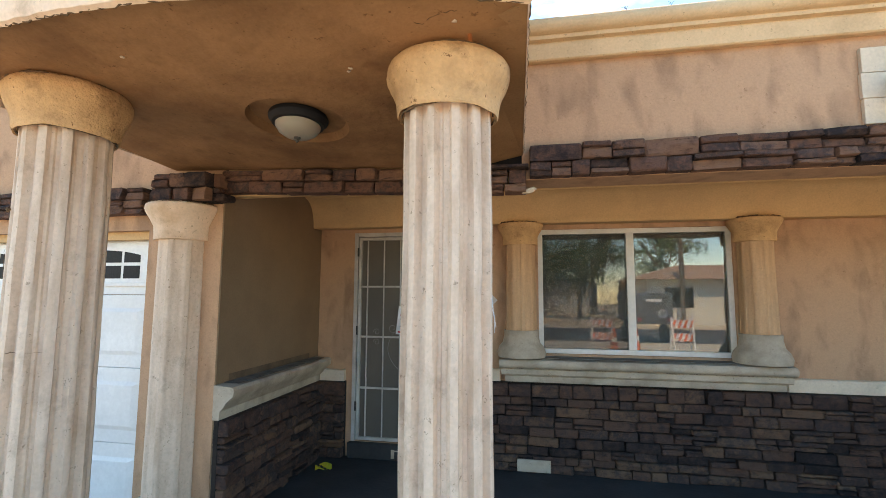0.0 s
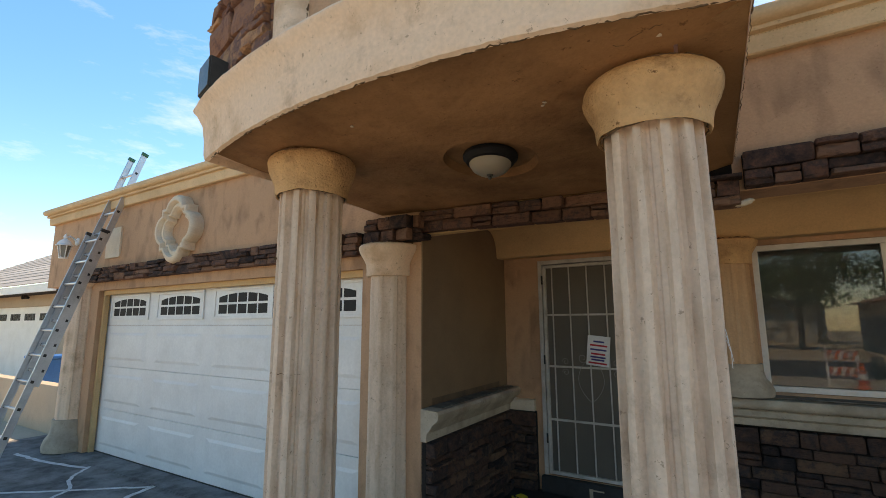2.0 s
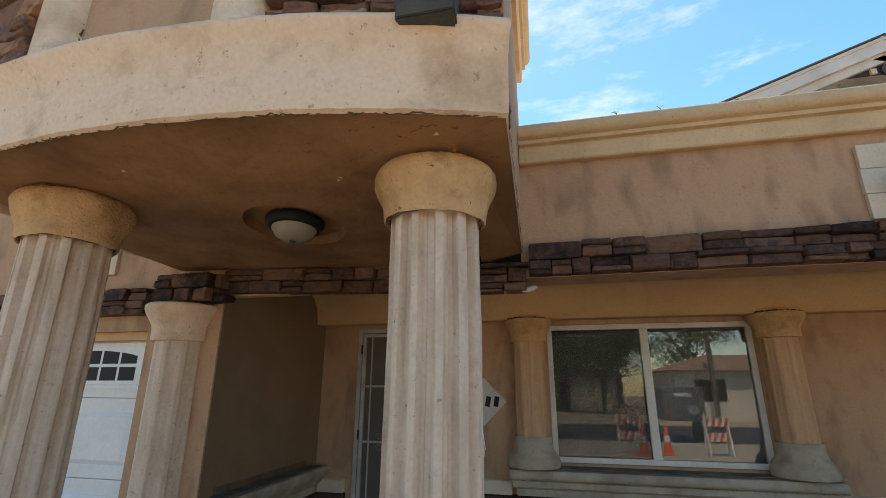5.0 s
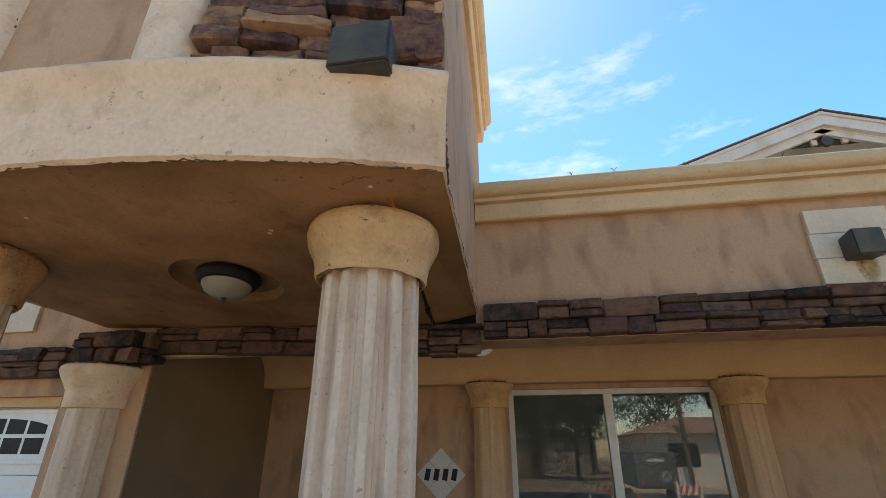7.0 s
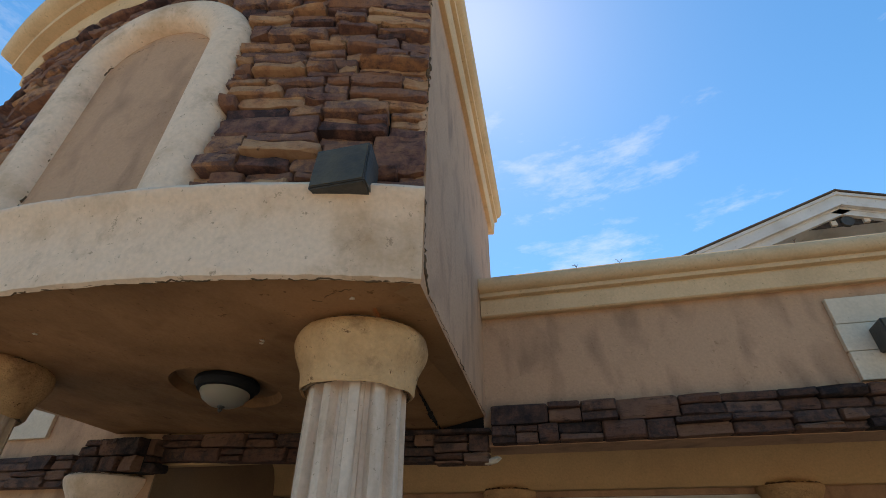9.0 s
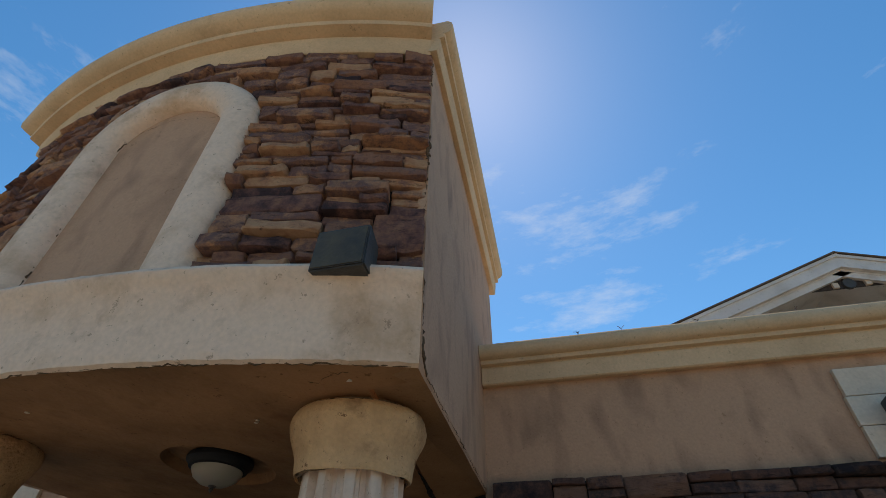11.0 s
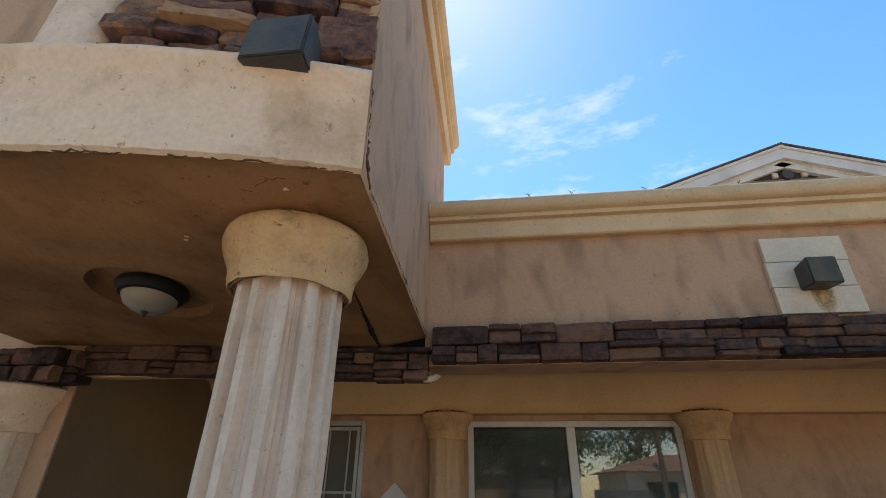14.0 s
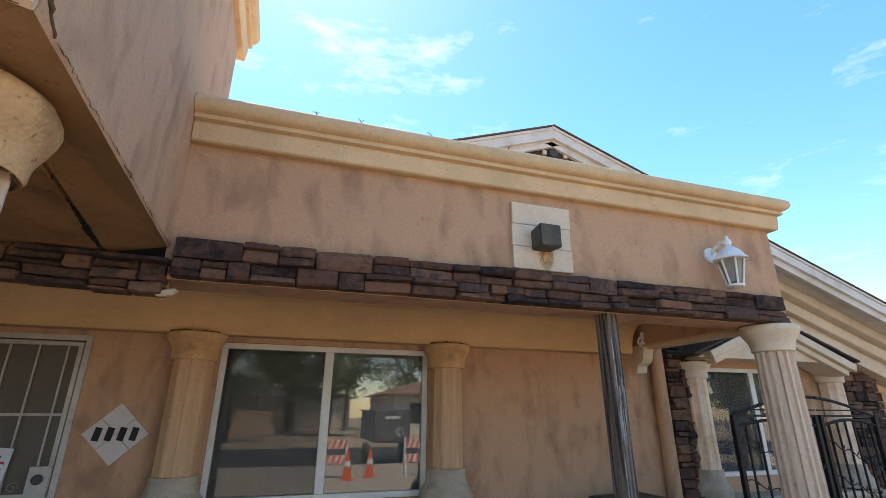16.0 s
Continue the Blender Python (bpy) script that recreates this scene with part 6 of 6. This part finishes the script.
def barricade(x, y, rot):
    ob = thing("road_barricade", "folding barricade with orange and white striped boards", "barricade", "barricades", m=pose(x, y, 0.004, 0, 0, rot))
    for s in (-1, 1):
        for t in (-1, 1):
            part("leg", boxed(s * 0.27 - 0.02, s * 0.27 + 0.02, -0.015, 0.015, 0, 1.02, m=pose(0, t * 0.16, 0, t * 9)), WHITE, ob)
    for zz in (0.82, 0.45):
        b = part("board", boxed(-0.31, 0.31, 0.02, 0.04, zz - 0.11, zz + 0.11), WHITE, ob)
        for k in range(4):
            bm = bmesh.new()
            xx = -0.30 + 0.155 * k
            f = bm.faces.new([bm.verts.new(p) for p in ((xx, 0.042, zz - 0.108), (xx + 0.07, 0.042, zz - 0.108), (min(0.308, xx + 0.15), 0.042, zz + 0.108), (xx + 0.08, 0.042, zz + 0.108))])
            ext = bmesh.ops.extrude_face_region(bm, geom=[f])
            for gg in ext["geom"]:
                if isinstance(gg, bmesh.types.BMVert):
                    gg.co.y += 0.003
            bmesh.ops.recalc_face_normals(bm, faces=bm.faces)
            part("stripe", bm, ORANGE, b)
    return ob


barricade(1.98, -4.9, 6)
barricade(4.12, -4.9, -5)


def cone(x, y):
    ob = thing("traffic_cone", "orange plastic traffic cone on the walk", "cone", "cones", m=pose(x, y, 0.004))
    part("base", boxed(-0.17, 0.17, -0.17, 0.17, 0, 0.03, bevel=0.008), ORANGE, ob)
    part("body", lathe([(0.12, 0.03), (0.03, 0.70), (0.0, 0.70)], 20), ORANGE, ob, "", True)
    part("sleeve", lathe([(0.086, 0.32), (0.068, 0.46)], 20), WHITE, ob, "white reflective sleeve", True)


cone(2.9, -4.9)
cone(2.25, -4.5)
tr = thing("box_trailer", "grey utility trailer parked on the street", "trailer", m=pose(4.1, -9.4, -0.098))
part("body", boxed(-0.62, 0.62, -1.6, 1.6, 0.75, 1.80, bevel=0.03), TRAILERM, tr)
part("tailgate", boxed(-0.58, 0.58, 1.602, 1.63, 0.8, 1.74, bevel=0.01), TRAILERM, tr)
part("spare_wheel", lathe([(0.07, 0.0), (0.07, 0.05), (0.15, 0.06), (0.15, 0.0)], 24), ALU, tr, "pale spare wheel").matrix_basis = pose(0.25, 1.632, 1.1, -90)
for s in (-1, 1):
    part("wheel", lathe([(0.0, 0), (0.32, 0), (0.34, 0.04), (0.34, 0.16), (0.32, 0.2), (0.0, 0.2)], 24), BLACKM, tr).matrix_basis = pose(s * 0.66 - 0.1, 0.2, 0.34, 0, 90)
    part("lamp", boxed(s * 0.48 - 0.06, s * 0.48 + 0.06, 1.63, 1.645, 0.85, 0.95), REDINK, tr)
part("sign_bar", boxed(-0.25, 0.25, 1.632, 1.64, 1.5, 1.6), PAPER, tr)

# ---- black bin by the post, loose tie on the column ----
bb = thing("waste_bin", "black plastic waste bin beside the wooden post", "bin", m=pose(3.52, 4.05, 0.004, 0, 0, 8) @ Matrix.Scale(1.03, 4))
bm = bmesh.new()
v = [bm.verts.new((sx * w / 2, sy * d / 2, z)) for z, w, d in ((0.06, 0.46, 0.50), (0.94, 0.56, 0.66)) for sx, sy in ((-1, -1), (1, -1), (1, 1), (-1, 1))]
for qd in ((3, 2, 1, 0), (4, 5, 6, 7), (0, 1, 5, 4), (1, 2, 6, 5), (2, 3, 7, 6), (3, 0, 4, 7)):
    bm.faces.new([v[i] for i in qd])
bmesh.ops.bevel(bm, geom=bm.edges[:], offset=0.02, segments=2, affect="EDGES")
part("body", bm, BLACKM, bb)
part("lid", boxed(-0.29, 0.29, -0.34, 0.33, 0.94, 1.01, bevel=0.03), BLACKM, bb, "black rounded lid")
for s in (-1, 1):
    part("wheel", lathe([(0.0, 0), (0.1, 0), (0.1, 0.05), (0.0, 0.05)], 16), BLACKM, bb).matrix_basis = pose(s * 0.25 - 0.025, 0.28, 0.10, 0, 90)
tie = thing("cable_tie", "loose white plastic ties hanging on the column", "cable tie")
for pts in ([(-0.148, 1.755, 1.60), (-0.142, 1.745, 1.57), (-0.140, 1.742, 1.545)], [(-0.146, 1.752, 1.575), (-0.138, 1.742, 1.54), (-0.131, 1.74, 1.49)], [(-0.146, 1.752, 1.56), (-0.136, 1.742, 1.52), (-0.136, 1.74, 1.47)]):
    part("strand", tube(pts, 0.0010, 6), PAPER, tie)

part("crack", ragged([(0.010, 1.447, 2.90), (0.0105, 1.455, 2.80), (0.010, 1.449, 2.72), (0.010, 1.468, 2.66), (0.010, 1.462, 2.61), (0.010, 1.50, 2.575), (0.008, 1.55, 2.556)], 0.0055, 8, jig=0.004), DIRTLINE, tower, "dark crack at the tower corner")
part("crack", ragged([(0.011 - 0.0305 * (y - 1.405), y, side_foot(y) + d) for y, d in ((1.55, 0.012), (1.8, 0.006), (2.1, 0.010), (2.5, 0.004), (2.9, 0.006))], 0.0022, 18, jig=0.004), DIRTLINE, tower)
part("joint_gap", ragged([(0.004, 1.446, 2.89), (0.002, 1.444, 3.2), (0.005, 1.446, 3.6), (0.002, 1.444, 4.0), (0.004, 1.446, 4.44)], 0.013, 3, jig=0.006, freq=2.5), DIRTLINE, tower, "dirty joint beside the veneer")
part("edge_seam", ragged([(x, y - 0.012, 2.542) for x, y in arc_pts(RAD - 0.04, -2.58, 0.0, 60)], 0.0036, 21, jig=0.005, freq=14.0), DIRTLINE, tower, "broken dirty edge of the fascia")
part("crack", ragged([(-0.235, 1.90, soff(1.9) + 0.008), (-0.25, 2.1, soff(2.1) + 0.008), (-0.285, 2.6, soff(2.6) + 0.008), (-0.312, 2.94, soff(2.94) + 0.008)], 0.012, 17, jig=0.004, freq=5.0), DARK, tower, "dark open crack in the soffit")
part("crack", ragged([(-0.42, 1.47, soff(1.47) - 0.001), (-0.36, 1.50, soff(1.5) - 0.001), (-0.33, 1.47, soff(1.47) - 0.001), (-0.27, 1.45, soff(1.45) - 0.001), (-0.2, 1.455, soff(1.45) - 0.001)], 0.0024, 27, jig=0.004), DIRTLINE, tower, "fine crack over the capital")
for k, (x, y) in enumerate(((-0.72, 1.72), (-0.735, 1.74), (-0.25, 1.50), (-1.62, 1.52))):
    bm = bmesh.new()
    bmesh.ops.create_icosphere(bm, subdivisions=1, radius=0.011)
    for v in bm.verts:
        v.co *= 1 + 0.6 * noise.noise(v.co * 90 + Vector((k, 0, 0)))
        v.co.z *= 0.4
    part("plaster_flake", bm, PALE, tower).location = (x, y, soff(y, x) - 0.003)
# Near-black block stands in for the unlit cavity over the beam end.
part("gap_filler", boxed(-0.315, -0.035, 2.962, 3.15, 2.42, 2.75), DARK, tower, "near-black filler for the unlit gap behind the broken soffit")


# ---- dry weeds on the cornice, small fitting by the bracket ----
for k, (x, hgt) in enumerate(((0.60, 0.024), (0.86, 0.016), (1.83, 0.022), (2.89, 0.018), (1.30, 0.014))):
    wr_ = random.Random(40 + k)
    ob = thing("dry_weed", "thin dry brown weed rooted on the cornice top", "weed", "cornice weeds", m=pose(x, YF - 0.10, 3.372))
    for q_ in range(4):
        a = wr_.uniform(0, 6.28)
        t_ = wr_.uniform(0.01, 0.03)
        part("stalk", tube([(0, 0, -0.004), (t_ * 0.4 * math.cos(a), t_ * 0.4 * math.sin(a), hgt * 0.6), (t_ * math.cos(a), t_ * math.sin(a), hgt * wr_.uniform(0.7, 1.0))], 0.0016, 5), BARK, ob)
ob = thing("wall_hook", "small white ornate metal fitting beside the scroll bracket", "fitting", m=pose(3.925, 4.27, 2.335, 0, 0, -50))
part("plate", boxed(-0.02, 0.028, -0.008, 0.008, -0.01, 0.15, bevel=0.004), WHITE, ob)
part("scroll", tube([(-0.02 - 0.03 * math.sin(t * 0.5), -0.012, 0.01 + 0.014 * t) for t in range(10)], 0.009, 8), WHITE, ob)
part("clasp", boxed(-0.045, 0.02, -0.02, -0.009, 0.08, 0.10, bevel=0.004), WHITE, ob)
part("clasp", boxed(-0.045, 0.02, -0.02, -0.009, 0.03, 0.05, bevel=0.004), WHITE, ob)

pp = thing("peeled_plaster", "peeling grey and gold plaster patch on the wing wall", "plaster patch")
pr_ = random.Random(77)
part("coat", boxed(7.62, 8.6, YB - 0.012, YB - 0.001, 1.98, 2.58, bevel=0.003), GOLD, pp, "gold paint coat")
for k in range(14):
    bm = bmesh.new()
    cx_, cz_ = pr_.uniform(7.70, 8.45), pr_.uniform(2.06, 2.5)
    w_, h_ = pr_.uniform(0.03, 0.11), pr_.uniform(0.02, 0.07)
    f = bm.faces.new([bm.verts.new((cx_ + w_ * math.cos(6.283 * i / 11) * pr_.uniform(0.5, 1.2), YB - 0.0125, cz_ + h_ * math.sin(6.283 * i / 11) * pr_.uniform(0.5, 1.2))) for i in range(11)])
    ext = bmesh.ops.extrude_face_region(bm, geom=[f])
    for gg in ext["geom"]:
        if isinstance(gg, bmesh.types.BMVert):
            gg.co.y -= 0.002
    bmesh.ops.recalc_face_normals(bm, faces=bm.faces)
    part("peel", bm, CONCRETE if k % 3 else WOODP, pp)
